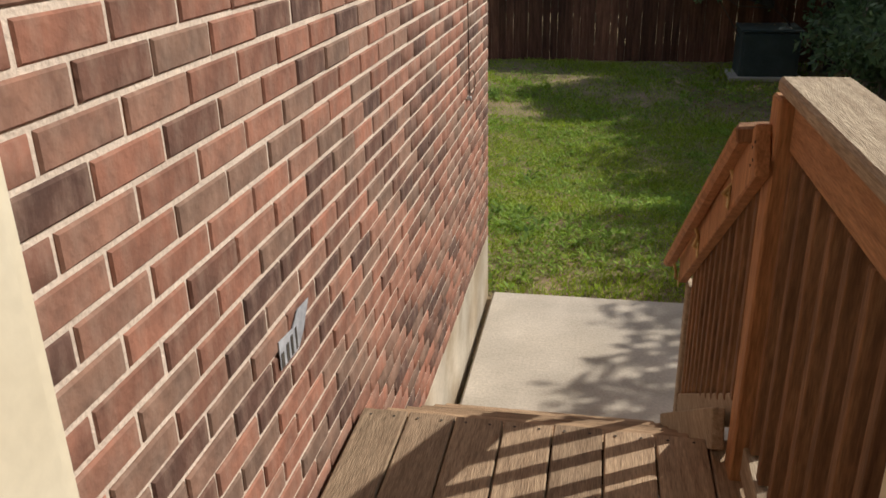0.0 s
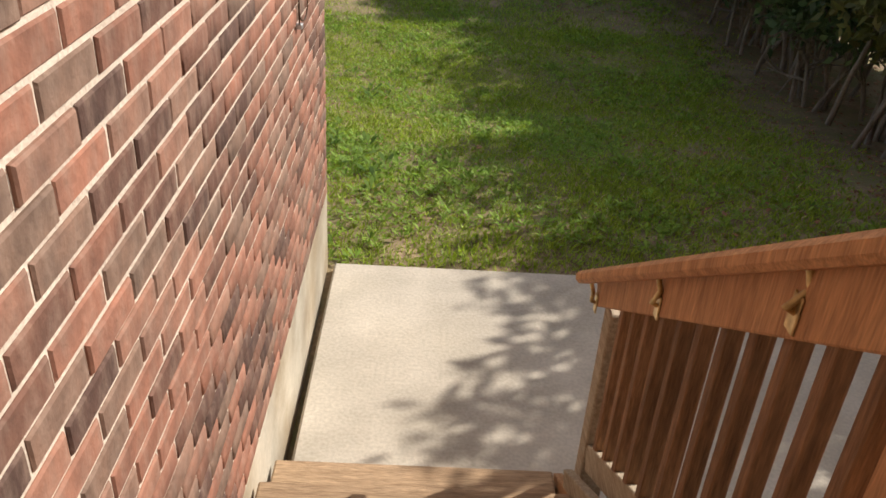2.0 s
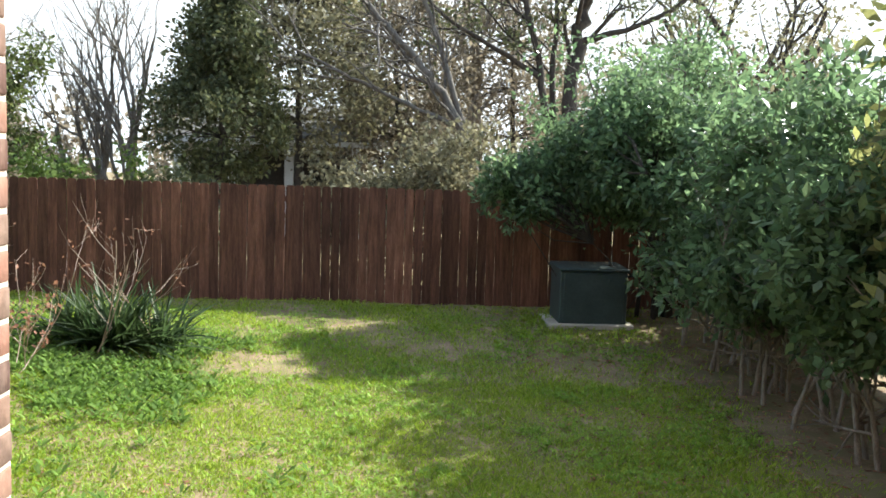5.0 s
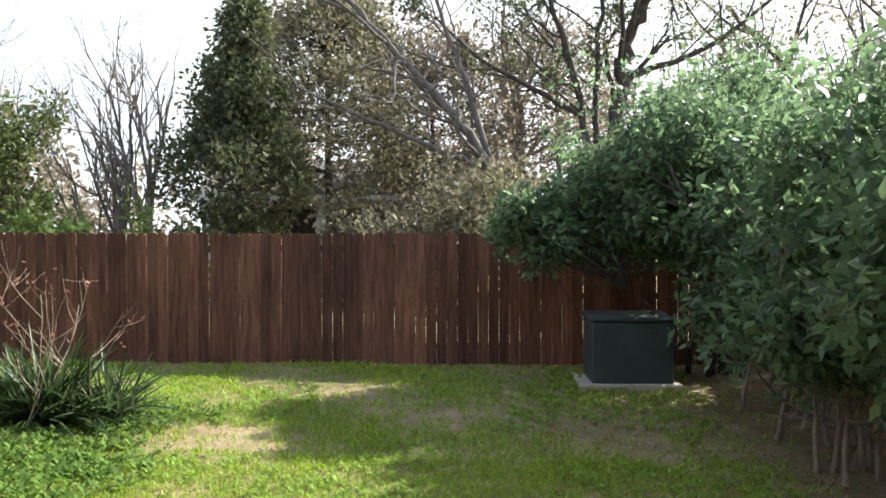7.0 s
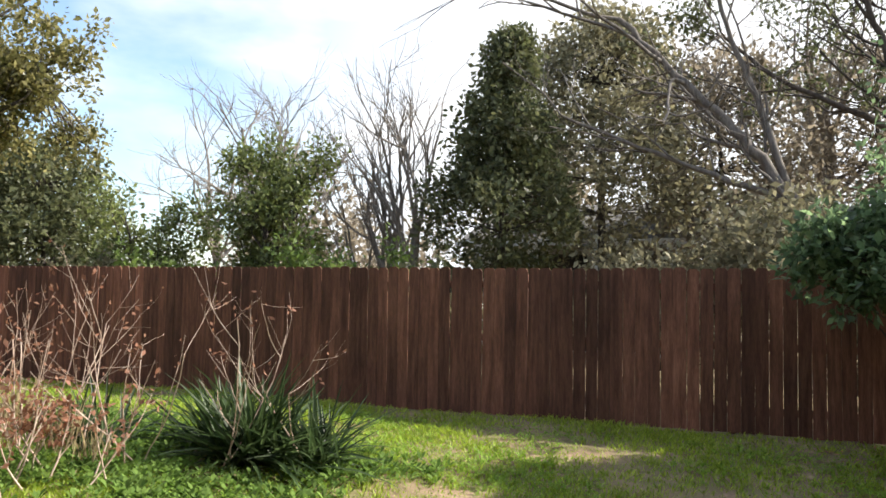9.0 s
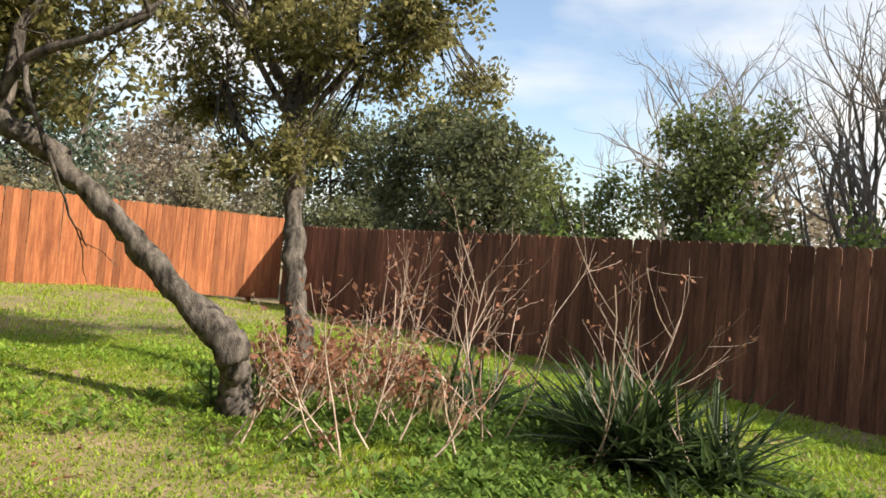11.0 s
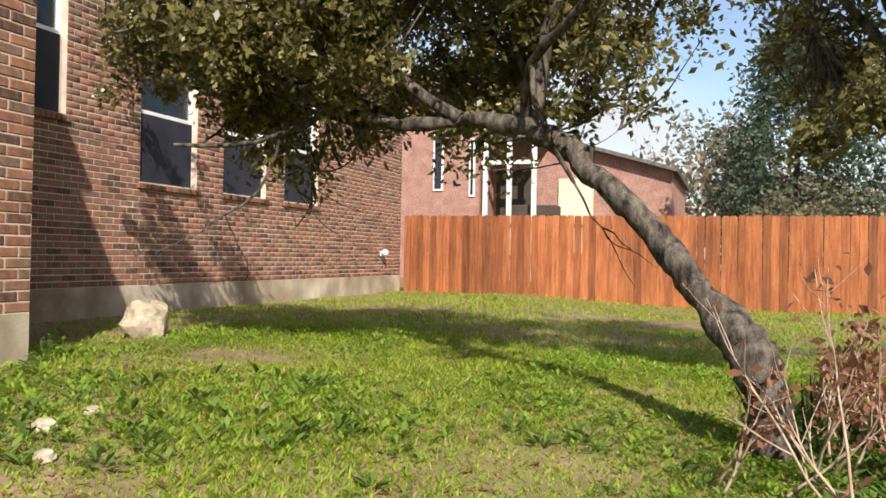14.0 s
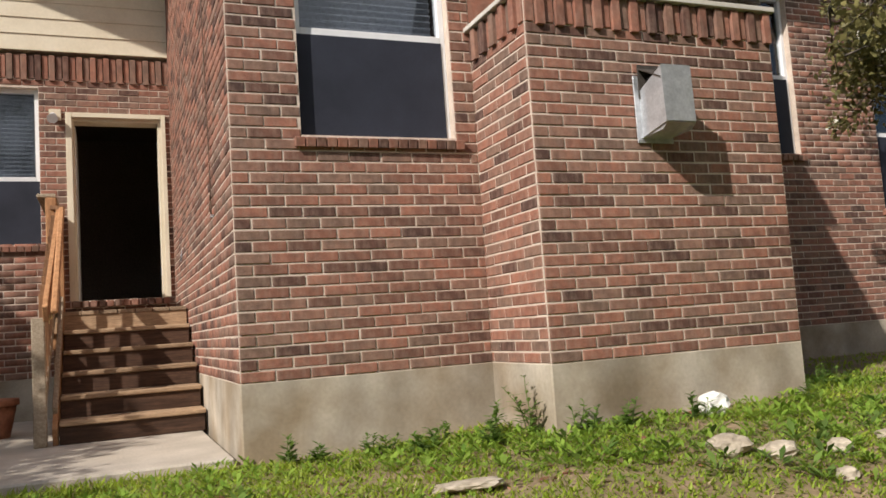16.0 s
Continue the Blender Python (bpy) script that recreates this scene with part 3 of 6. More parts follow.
# recessed back wall with tall windows
RO = (XB1, YR, 0)
R0 = [(1.5, 2.66, 2.25, 4.0)]
for left in (7.365, 9.05, 10.68):
    R0.append((left + XB1, left + XB1 + 1.085, 1.65, 3.75))
LR = XB1 - XR
wr = wall_core("wall_back", RO, (-1, 0, 0), (0, 1, 0), LR, ZF, 4.6, R0, "long red-brown brick back wall with tall windows")
lay_bricks(wr, RO, (-1, 0, 0), (0, 1, 0), LR, ZF, 4.6, R0, (1.5, 4.3, 0.4, 2.2))
foundation("foundation_back", RO, (-1, 0, 0), (0, 1, 0), LR, -0.4)
for i, (a, b, c, d) in enumerate(R0):
    window(RO, (-1, 0, 0), (0, 1, 0), a, b, c, d, c + 0.85, "tall white sash window with dark lower solar screen")
# wall with the back door
DW = [(DOORX0, DOORX1, DOORZ0, DOORZ1), (1.33, 2.75, 1.82, 3.5)]
wd = wall_core("wall_door", (0, Y0, 0), (1, 0, 0), (0, 1, 0), 7.0, ZF, 3.62, DW, "red-brown brick wall around the back door")
lay_bricks(wd, (0, Y0, 0), (1, 0, 0), (0, 1, 0), 7.0, ZF, 3.58, DW, (0, 1.4, 1.1, 3.6))
soldier(wd, (0, Y0, 0), (1, 0, 0), (0, 1, 0), 7.0, 3.6, 3.86)
foundation("foundation_door", (0, Y0, 0), (1, 0, 0), (0, 1, 0), 7.0, -0.4)
window((0, Y0, 0), (1, 0, 0), (0, 1, 0), 1.33, 2.75, 1.82, 3.5, 2.52, "white sash window with closed blinds beside the door")


def siding(name, o, u, nrm, length, z0, z1):
    w = wall_core(name, o, u, nrm, length, z0, z1, [], "upper wall clad in cream lap siding", material=CREAM)
    m = Matrix((Vector(u), Vector(nrm), Vector((0, 0, 1)))).transposed().to_4x4()
    m.translation = Vector(o)
    z = z0
    while z < z1 - 0.05:
        bm = box(0, length, 0.002, 0.02, z, z + 0.185, 0.002)
        for v in bm.verts:
            if v.co.z > z + 0.1 and v.co.y > 0.01:
                v.co.y = 0.008
        bmesh.ops.transform(bm, matrix=m, verts=bm.verts)
        bmesh.ops.recalc_face_normals(bm, faces=bm.faces)
        part("siding_board", bm, CREAM, w)
        z += 0.18


siding("wall_upper_door", (0, Y0 + 0.03, 0), (1, 0, 0), (0, 1, 0), 7.0, 3.9, 5.6)
siding("wall_upper_back", (XB1, YR - 0.5, 0), (-1, 0, 0), (0, 1, 0), LR, 4.75, 6.4)


def slab_roof(name, pts, thick, material, label):
    bm = bmesh.new()
    lo = [bm.verts.new(p) for p in pts]
    hi = [bm.verts.new(Vector(p) + Vector((0, 0, thick))) for p in pts]
    bm.faces.new(lo[::-1])
    bm.faces.new(hi)
    for i in range(len(pts)):
        j = (i + 1) % len(pts)
        bm.faces.new((lo[i], lo[j], hi[j], hi[i]))
    bmesh.ops.recalc_face_normals(bm, faces=bm.faces)
    return tagged(mesh_ob(name, bm, material), label, "roof", kind="structure")


ZT = ZB + 0.2
tagged(mesh_ob("trim_chase_front", box(XB1 - 0.03, XB0 + 0.03, YB - 0.02, YB + 0.05, ZT, ZT + 0.035, 0.004), PLASTER), "pale grey painted fascia board under the bay roof", "trim", kind="structure")
tagged(mesh_ob("trim_chase_near_side", box(XB0 - 0.02, XB0 + 0.05, LA + 0.01, YB - 0.025, ZT, ZT + 0.035, 0.004), PLASTER), "pale grey painted fascia board under the bay roof", "trim", kind="structure")
tagged(mesh_ob("trim_chase_far_side", box(XB1 - 0.05, XB1 + 0.02, YR + 0.01, YB - 0.025, ZT, ZT + 0.035, 0.004), PLASTER), "pale grey painted fascia board under the bay roof", "trim", kind="structure")
slab_roof("roof_chase", [(XB1 - 0.1, YB + 0.08, ZT + 0.1), (XB0 + 0.06, YB + 0.08, ZT + 0.1), (XB0 + 0.06, LA + 0.02, ZT + 1.23), (XB1 - 0.1, LA + 0.02, ZT + 1.23)], 0.06, SHINGLE, "steep grey shingle roof over the projecting bay")
slab_roof("roof_chase_rear", [(XB1 - 0.3, LA + 0.015, ZT + 1.24), (XB1 + 0.2, LA + 0.015, ZT + 1.24), (XB1 + 0.2, YR + 0.05, ZT + 3.3), (XB1 - 0.3, YR + 0.05, ZT + 3.3)], 0.06, SHINGLE, "steep grey shingle roof over the projecting bay")
gable = bmesh.new()
gl = [gable.verts.new((XB1, y, z)) for y, z in ((YR, ZT + 0.09), (YB - 0.03, ZT + 0.09), (YR, ZT + 3.22))]
gr = [gable.verts.new((XB1 + 0.2, v.co.y, v.co.z)) for v in gl]
gable.faces.new(gl)
gable.faces.new(gr[::-1])
for i in range(3):
    gable.faces.new((gl[i], gr[i], gr[(i + 1) % 3], gl[(i + 1) % 3]))
bmesh.ops.recalc_face_normals(gable, faces=gable.faces)
tagged(mesh_ob("wall_chase_gable", gable, CREAM), "cream sided gable wall beside the steep bay roof", "wall", kind="structure")
tagged(mesh_ob("wall_chase_upper", box(XB1 + 0.21, XB0 - 0.001, LA - 0.3, LA, ZT + 0.09, 5.6), BRICK), "upper brick wall above the bay roof", "wall", kind="structure")
tagged(mesh_ob("soffit_back", box(XR - 0.4, XB1 - 0.01, YR + 0.01, YR + 0.45, 4.46, 4.52, 0.004), CREAM), "cream boxed soffit under the back eave", "soffit", kind="structure")
tagged(mesh_ob("fascia_back", box(XR - 0.4, XB1 - 0.01, YR + 0.45, YR + 0.48, 4.44, 4.66, 0.004), CREAM), "cream fascia board on the back eave", "trim", kind="structure")
slab_roof("roof_back", [(XR - 0.45, YR + 0.55, 4.66), (XB1, YR + 0.55, 4.66), (XB1, YR - 0.6, 5.2), (XR - 0.45, YR - 0.6, 5.2)], 0.06, SHINGLE, "grey shingle lean-to roof over the back wall")
tagged(mesh_ob("wall_gable_end", box(XR, XR + TH, -8, YR - TH - 0.01, -0.4, 4.6), BRICK), "plain brick end wall of the house", "wall", kind="structure")
slab_roof("roof_main", [(XR, -8, 6.45), (XR, YR - 0.1, 6.45), (0.0, YR - 0.1, 6.45), (7.0, YR - 3.1, 6.45), (7.0, -8, 6.45)], 0.1, SHINGLE, "grey shingle main roof of the brick house")

# room behind the door
for nm, b in (("wall_room_left", (-0.35, -0.25, -4.5, Y0 - TH, 1.1, 3.9)), ("wall_room_right", (3.2, 3.3, -4.5, Y0 - TH, 1.1, 3.9)), ("wall_room_back", (-0.35, 3.3, -4.6, -4.5, 1.1, 3.9))):
    tagged(mesh_ob(nm, box(*b), INSIDE), "plain painted wall of the dim room indoors", "wall", kind="structure")
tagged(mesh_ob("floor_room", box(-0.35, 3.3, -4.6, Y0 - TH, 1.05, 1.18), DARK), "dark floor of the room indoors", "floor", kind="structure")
tagged(mesh_ob("ceiling_room", box(-0.35, 3.3, -4.6, Y0 - TH, 3.9, 4.0), INSIDE), "plain ceiling of the room indoors", "ceiling", kind="structure")


def back_door():
    d = empty("door_1", label="open back door in a cream painted frame", category="door", kind="structure")
    a, b = DOORX0, DOORX1
    y0, y1 = Y0 - TH + 0.01, Y0 - 0.02
    part("door_frame", box(a - 0.001, a + 0.045, y0, y1, DOORZ0, DOORZ1, 0.003), CREAM, d, "cream side jamb")
    part("door_frame", box(b - 0.03, b + 0.001, y0, y1, DOORZ0, DOORZ1, 0.003), CREAM, d, "cream side jamb")
    part("door_head", box(a + 0.046, b - 0.031, y0, y1, DOORZ1 - 0.045, DOORZ1, 0.003), CREAM, d)
    part("brick_mould", box(a - 0.035, a + 0.012, Y0 + 0.008, Y0 + 0.035, DOORZ0, DOORZ1 + 0.04, 0.003), CREAM, d)
    part("brick_mould", box(b - 0.012, b + 0.05, Y0 + 0.008, Y0 + 0.035, DOORZ0, DOORZ1 + 0.04, 0.003), CREAM, d)
    part("brick_mould", box(a + 0.014, b - 0.014, Y0 + 0.008, Y0 + 0.035, DOORZ1 - 0.012, DOORZ1 + 0.04, 0.003), CREAM, d)
    part("door_leaf", box(b - 0.04, b + 0.004, -1.39, y0 - 0.012, DOORZ0 + 0.012, DOORZ1 - 0.05, 0.003), WHITE, d, "white door leaf swung inwards")
    for z in (1.5, 2.2, 2.95):
        part("hinge", box(a + 0.046, a + 0.05, y0 + 0.02, y0 + 0.06, z - 0.05, z + 0.05), GALV, d)
    n = 12
    for i in range(n):
        x = a - 0.02 + (b - a + 0.04) * (i + 0.5) / n
        part("threshold_brick", box(x - 0.032, x + 0.032, Y0 + 0.008, Y0 + 0.11, DOORZ0 - 0.075, DOORZ0 - 0.008, 0.004), BRICK, d)


back_door()

# ---- slab ----
tagged(mesh_ob("pavement_slab", box(0.045, 5.2, Y0 + 0.02, LA - 0.03, -0.16, 0.0, 0.012), CONCRETE), "pale concrete patio slab at the foot of the steps", "patio", kind="structure")

# ---- steps and deck ----
RISE, RUN, NOSE0, SX1 = 0.172, 0.274, 1.113, 1.07


def deck():
    d = empty("wooden_deck", 0.5, 0.5, 0, label="weathered wooden landing with worn grey-brown boards", category="deck")
    inv = d.matrix_basis.inverted()
    w = (SX1 + 0.16 - 0.02) / 8

    def put(nm, bm, m, lab=""):
        bmesh.ops.transform(bm, matrix=inv, verts=bm.verts)
        return part(nm, bm, m, d, lab)

    for i in range(8):
        x = 0.02 + i * w
        put("deck_board", box(x + 0.002, x + w - 0.004, Y0 + 0.02, NOSE0 + rng.uniform(-0.006, 0.006), DECKZ - 0.036, DECKZ + rng.uniform(-0.002, 0.001), 0.004), DECK)
        for j in range(2):
            bm = bmesh.new()
            bmesh.ops.create_circle(bm, cap_ends=True, radius=0.005, segments=8, matrix=Matrix.Translation((x + 0.035 + j * 0.075, NOSE0 - 0.035, DECKZ + 0.0025)))
            put("nail_head", bm, DARKBARK)
    put("rim_joist", box(0.02, SX1 + 0.16, NOSE0 - 0.05, NOSE0 - 0.012, DECKZ - 0.19, DECKZ - 0.038, 0.003), TREAD)
    put("side_joist", box(SX1 + 0.1, SX1 + 0.14, Y0 + 0.02, NOSE0 - 0.052, DECKZ - 0.19, DECKZ - 0.038, 0.003), RAIL_Y)
    for y in (0.05, 0.95):
        put("support_post", box(SX1 + 0.01, SX1 + 0.095, y - 0.045, y + 0.045, 0.0, DECKZ - 0.04, 0.005), RAIL_Z)
        put("support_post", box(0.06, 0.15, y - 0.045, y + 0.045, 0.0, DECKZ - 0.04, 0.005), RAIL_Z)


deck()


def steps():
    s = empty("wooden_steps", 0.5, 1.8, 0, label="five worn wooden steps with closed risers beside the brick wall", category="stairs")
    inv = s.matrix_basis.inverted()

    def put(nm, bm, m, lab=""):
        bmesh.ops.transform(bm, matrix=inv, verts=bm.verts)
        return part(nm, bm, m, s, lab)

    for i in range(1, 6):
        z, y = DECKZ - i * RISE, NOSE0 + i * RUN
        put("tread", box(0.022, SX1 - 0.005, y - RUN - 0.02, y - 0.5 * RUN - 0.012, z - 0.038, z, 0.005), TREAD)
        put("tread", box(0.02, SX1 - 0.005 + rng.uniform(-0.01, 0), y - 0.5 * RUN - 0.006, y, z - 0.038, z - 0.001, 0.007), TREAD)
        # shade on the risers comes from their dark colour
        put("riser", box(0.03, SX1 - 0.01, y - RUN - 0.05, y - RUN - 0.022, z + 0.001, z + RISE - 0.04, 0.002), RISER, "brown riser board with shade darkened into its colour")
    put("riser", box(0.03, SX1 - 0.01, NOSE0 + 5 * RUN - 0.05, NOSE0 + 5 * RUN - 0.022, 0.002, DECKZ - 5 * RISE - 0.04, 0.002), RISER, "brown riser board with shade darkened into its colour")
    bm = beam((SX1 + 0.018, NOSE0 - 0.04, DECKZ - 0.14), (SX1 + 0.018, NOSE0 + 5 * RUN - 0.02, DECKZ - 5 * RISE - 0.13), 0.036, 0.2)
    put("stringer", bm, RAIL_Y)
    bm = beam((SX1 + 0.02, NOSE0 - 0.09, DECKZ + 0.095), (SX1 + 0.02, NOSE0 + 5 * RUN - 0.13, DECKZ - 5 * RISE + 0.055), 0.036, 0.12)
    put("bottom_rail", bm, GREYWOOD)


steps()


def railing():
    r = empty("stair_railing", SX1, 1.2, 0, label="orange-brown cedar railing with balusters and a bracketed handrail", category="railing")
    inv = r.matrix_basis.inverted()

    def put(nm, bm, m, lab="", parent=r, smooth=False):
        if parent is r:
            bmesh.ops.transform(bm, matrix=inv, verts=bm.verts)
        return part(nm, bm, m, parent, lab, smooth)

    X = SX1 + 0.09
    put("newel_post", box(X - 0.045, X + 0.045, 0.92, 1.01, 0.7, 2.085, 0.006), POST)
    put("newel_post", box(X - 0.02, X + 0.07, 2.40, 2.49, 0.0, 0.94, 0.006), GREYWOOD, "grey weathered bottom post")
    put("newel_post", box(X - 0.045, X + 0.045, Y0 + 0.03, Y0 + 0.12, 0.7, 2.085, 0.006), POST)
    put("cap_board", box(X - 0.042, X + 0.118, Y0 + 0.02, 0.98, 2.09, 2.128, 0.008), GREYWOOD, "grey weathered top board")
    put("deck_rail_board", box(X - 0.012, X + 0.024, Y0 + 0.125, 0.917, 1.965, 2.086, 0.004), RAIL_Y)
    put("deck_rail_board", box(X - 0.02, X + 0.016, Y0 + 0.13, 0.915, 1.06, 1.149, 0.004), GREYWOOD)
    y = Y0 + 0.2
    while y < 0.87:
        # baluster colour holds the shade of the house-facing sides
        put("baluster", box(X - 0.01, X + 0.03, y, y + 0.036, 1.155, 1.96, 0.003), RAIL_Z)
        y += 0.125
    a, b = Vector((X - 0.064, 0.935, 1.965)), Vector((X - 0.03, 2.53, 0.963))
    put("slope_board", beam(a, b, 0.036, 0.128), POST)
    d = (b - a).normalized()
    t = 0.16
    while t < (b - a).length - 0.1:
        p = a + d * t
        lowz = DECKZ + 0.1 - (p.y - NOSE0 - 0.05) * RISE / RUN
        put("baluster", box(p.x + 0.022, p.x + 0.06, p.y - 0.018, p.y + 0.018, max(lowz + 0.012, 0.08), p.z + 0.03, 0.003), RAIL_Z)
        t += 0.148
    low0, low1 = (DECKZ + 0.07 - (yy - NOSE0 - 0.05) * RISE / RUN for yy in (1.014, 2.396))
    put("lower_rail_board", beam((X + 0.0, 1.014, low0), (X + 0.02, 2.396, max(low1, 0.07)), 0.07, 0.10), GREYWOOD, "grey weathered lower board")
    ha, hb = Vector((X - 0.092, 1.03, 1.985)), Vector((X - 0.092, 2.57, 0.975))
    put("handrail", beam(ha, hb, 0.05, 0.042, 0.012), POST, "smooth worn cedar handrail")
    put("handrail_return", beam(ha + Vector((-0.02, 0.005, -0.008)), ha + Vector((0.095, -0.02, 0.006)), 0.058, 0.042, 0.006), RAIL_Z)
    for t in (0.143, 0.547, 0.95):
        p = ha.lerp(hb, t)
        face = a.lerp(b, (p.y - a.y) / (b.y - a.y)).x - 0.019
        v, f = tube([Vector((face, p.y, p.z - 0.1)), Vector((face - 0.018, p.y, p.z - 0.092)), p + Vector((0.024, -0.004, -0.055)), p + Vector((0.012, -0.006, -0.016))], [0.007] * 4, 8)
        br = np_mesh("bracket", v - np.array(r.matrix_basis.translation), f, BRASS, r, True)
        br["label"] = "brass handrail bracket"
        q = Vector((face, p.y, p.z - 0.1)) - r.matrix_basis.translation
        part("bracket_plate", box(q.x - 0.005, q.x, q.y - 0.016, q.y + 0.016, q.z - 0.034, q.z + 0.034, 0.002), BRASS, br)
    for k, (dy, dz) in enumerate(((-0.012, 0.03), (0.012, 0.01), (-0.01, -0.015), (0.014, -0.035))):
        q = a + d * 0.03 + Vector((-0.0185, dy, dz)) - r.matrix_basis.translation
        part("screw_head", box(q.x - 0.0015, q.x + 0.0005, q.y - 0.004, q.y + 0.004, q.z - 0.004, q.z + 0.004, 0.001), DARKBARK, r)


railing()

# ---- fences ----
def fence(name, p0, p1, top, material, label, z_in=0.03, side=1, seed=3):
    """Pickets with dog-eared tops on three rails and posts; each picket is a piece of its own."""
    g = np.random.default_rng(seed)
    a, b = Vector(p0), Vector(p1)
    ln = (b - a).length
    u = (b - a).normalized()
    nrm = Vector((-u.y, u.x, 0)) * side
    e = empty(name, a.x, a.y, 0, label=label, category="fence")
    n = int(ln / 0.143)
    st = ln / n
    shapes = []
    for k in range(6):
        w = st / 2 - (0.001, 0.002, 0.0015, 0.003, 0.001, 0.005)[k]
        bm = bmesh.new()
        prof = [(-w, 0), (w, 0), (w, 1.78), (w - 0.025, 1.81), (-w + 0.025, 1.81), (-w, 1.78)]
        fr = [bm.verts.new((x, 0.009, z)) for x, z in prof]
        bk = [bm.verts.new((x, -0.009, z)) for x, z in prof]
        bm.faces.new(fr[::-1])
        bm.faces.new(bk)
        for i in range(6):
            bm.faces.new((fr[i], fr[(i + 1) % 6], bk[(i + 1) % 6], bk[i]))
        bmesh.ops.recalc_face_normals(bm, faces=bm.faces)
        me = bpy.data.meshes.new("picket")
        bm.to_mesh(me)
        bm.free()
        me.materials.append(material)
        shapes.append(me)
    turn = Matrix((u, nrm, Vector((0, 0, 1)))).transposed().to_4x4()
    for i in range(n):
        p = a + u * ((i + 0.5) * st)
        m = turn @ Matrix.Rotation(g.normal() * 0.004, 4, "Y")
        m.translation = Vector((p.x - a.x, p.y - a.y, top(p.x, p.y) - 1.81 + g.normal() * 0.006)) + nrm * (0.02 + g.normal() * 0.002)
        ob = new("picket", shapes[g.integers(0, 6)])
        ob.parent = e
        ob.matrix_basis = m
    for dz in (0.25, 0.95, 1.6):
        za, zb = top(a.x, a.y) - 1.81 + dz, top(b.x, b.y) - 1.81 + dz
        bm = beam((0, 0, za), (b.x - a.x, b.y - a.y, zb), 0.036, 0.085)
        bmesh.ops.translate(bm, vec=-nrm * 0.012, verts=bm.verts)
        part("fence_rail", bm, material, e)
    k = 0.05
    while k < ln:
        p = a + u * k
        q = p - a - nrm * 0.08
        z = top(p.x, p.y)
        part("fence_post", box(q.x - 0.045, q.x + 0.045, q.y - 0.045, q.y + 0.045, z - 2.1, z - 0.08, 0.004), material, e)
        k += 2.4
    return e


FX, FY, FR = -15.57, 15.48, 6.6
fence("back_fence", (FX + 0.05, FY, 0), (FR, FY, 0), lambda x, y: 1.53, FENCE_D, "dark brown stained picket fence along the yard's end", side=-1, seed=3)
fence("side_fence", (FX, YR + 0.05, 0), (FX, FY - 0.06, 0), lambda x, y: 1.69, FENCE_O, "sunlit orange cedar picket fence between two yards", side=-1, seed=5)
fence("far_side_fence", (FR, FY - 0.06, 0), (FR, 0.4, 0), lambda x, y: 1.53 + 0.2 * (15.4 - y) / 15, FENCE_D, "dark brown stained fence behind the hedge", side=-1, seed=8)


# ---- utility box ----
def utility_box():
    x0, x1, y0, y1 = 3.08, 4.05, 14.1, 14.85
    zb = float(gz(3.7, 14.4)) - 0.07
    e = empty("utility_box", 3.6, 14.5, zb, label="dark green steel utility cabinet with sloped lid on a pad", category="utility box")

    def put(nm, bm, m, lab=""):
        bmesh.ops.translate(bm, vec=(-3.6, -14.5, -zb), verts=bm.verts)
        return part(nm, bm, m, e, lab)

    put("pad", box(x0 - 0.16, x1 + 0.1, y0 - 0.1, y1 + 0.1, zb - 0.05, zb + 0.115, 0.015), CONCRETE, "pale concrete pad")
    put("body", box(x0, x1, y0, y1, zb + 0.06, zb + 0.86, 0.012), BOXGREEN)
    bm = box(x0 - 0.025, x1 + 0.025, y0 - 0.03, y1 + 0.02, zb + 0.865, zb + 0.935, 0.012)
    for v in bm.verts:
        if v.co.z > zb + 0.9 and v.co.y < y0 + 0.1:
            v.co.z -= 0.03
    put("lid", bm, BOXGREEN)
    put("front_panel", box(x0 + 0.05, x1 - 0.05, y0 - 0.012, y0 + 0.002, zb + 0.1, zb + 0.83, 0.006), BOXGREEN)
    put("latch", box(x1 - 0.28, x1 - 0.2, y0 - 0.03, y0 - 0.0125, zb + 0.72, zb + 0.78, 0.004), BOXGREEN)


utility_box()


# ---- oaks in the yard ----
def fill(blobs, g, low=-9.0, per=13):
    """Cluster centres spread through ellipsoids, thicker towards their skins."""
    out = []
    for c, r, n in blobs:
        m = max(4, n // per)
        d = g.normal(size=(m, 3))
        d /= np.linalg.norm(d, axis=1)[:, None]
        subs = np.array(c) + d * np.array(r) * (g.random(m) ** 0.4)[:, None]
        w = g.uniform(0.14, 0.34, m) * np.mean(r)
        k = g.integers(0, m, n)
        out.append(subs[k] + g.normal(size=(n, 3)) * w[k][:, None] * np.array([0.8, 0.8, 0.7]))
    out = np.concatenate(out)
    return out[out[:, 2] > low]


def attach(clusters, nodes, g, r=0.011):
    """A thin sagging twig from the nearest limb to every cluster of leaves."""
    tubes = []
    for c in clusters:
        q = nodes[np.argmin(((nodes - c) ** 2).sum(1))]
        mid = (q + c) / 2 + g.normal(size=3) * 0.08 * np.linalg.norm(c - q) + np.array([0, 0, 0.05])
        tubes.append(tube(np.array([q, (q * 1.2 + mid) / 2.2, mid, c]), [r, r * 0.85, r * 0.65, r * 0.35], 4))
    return tubes


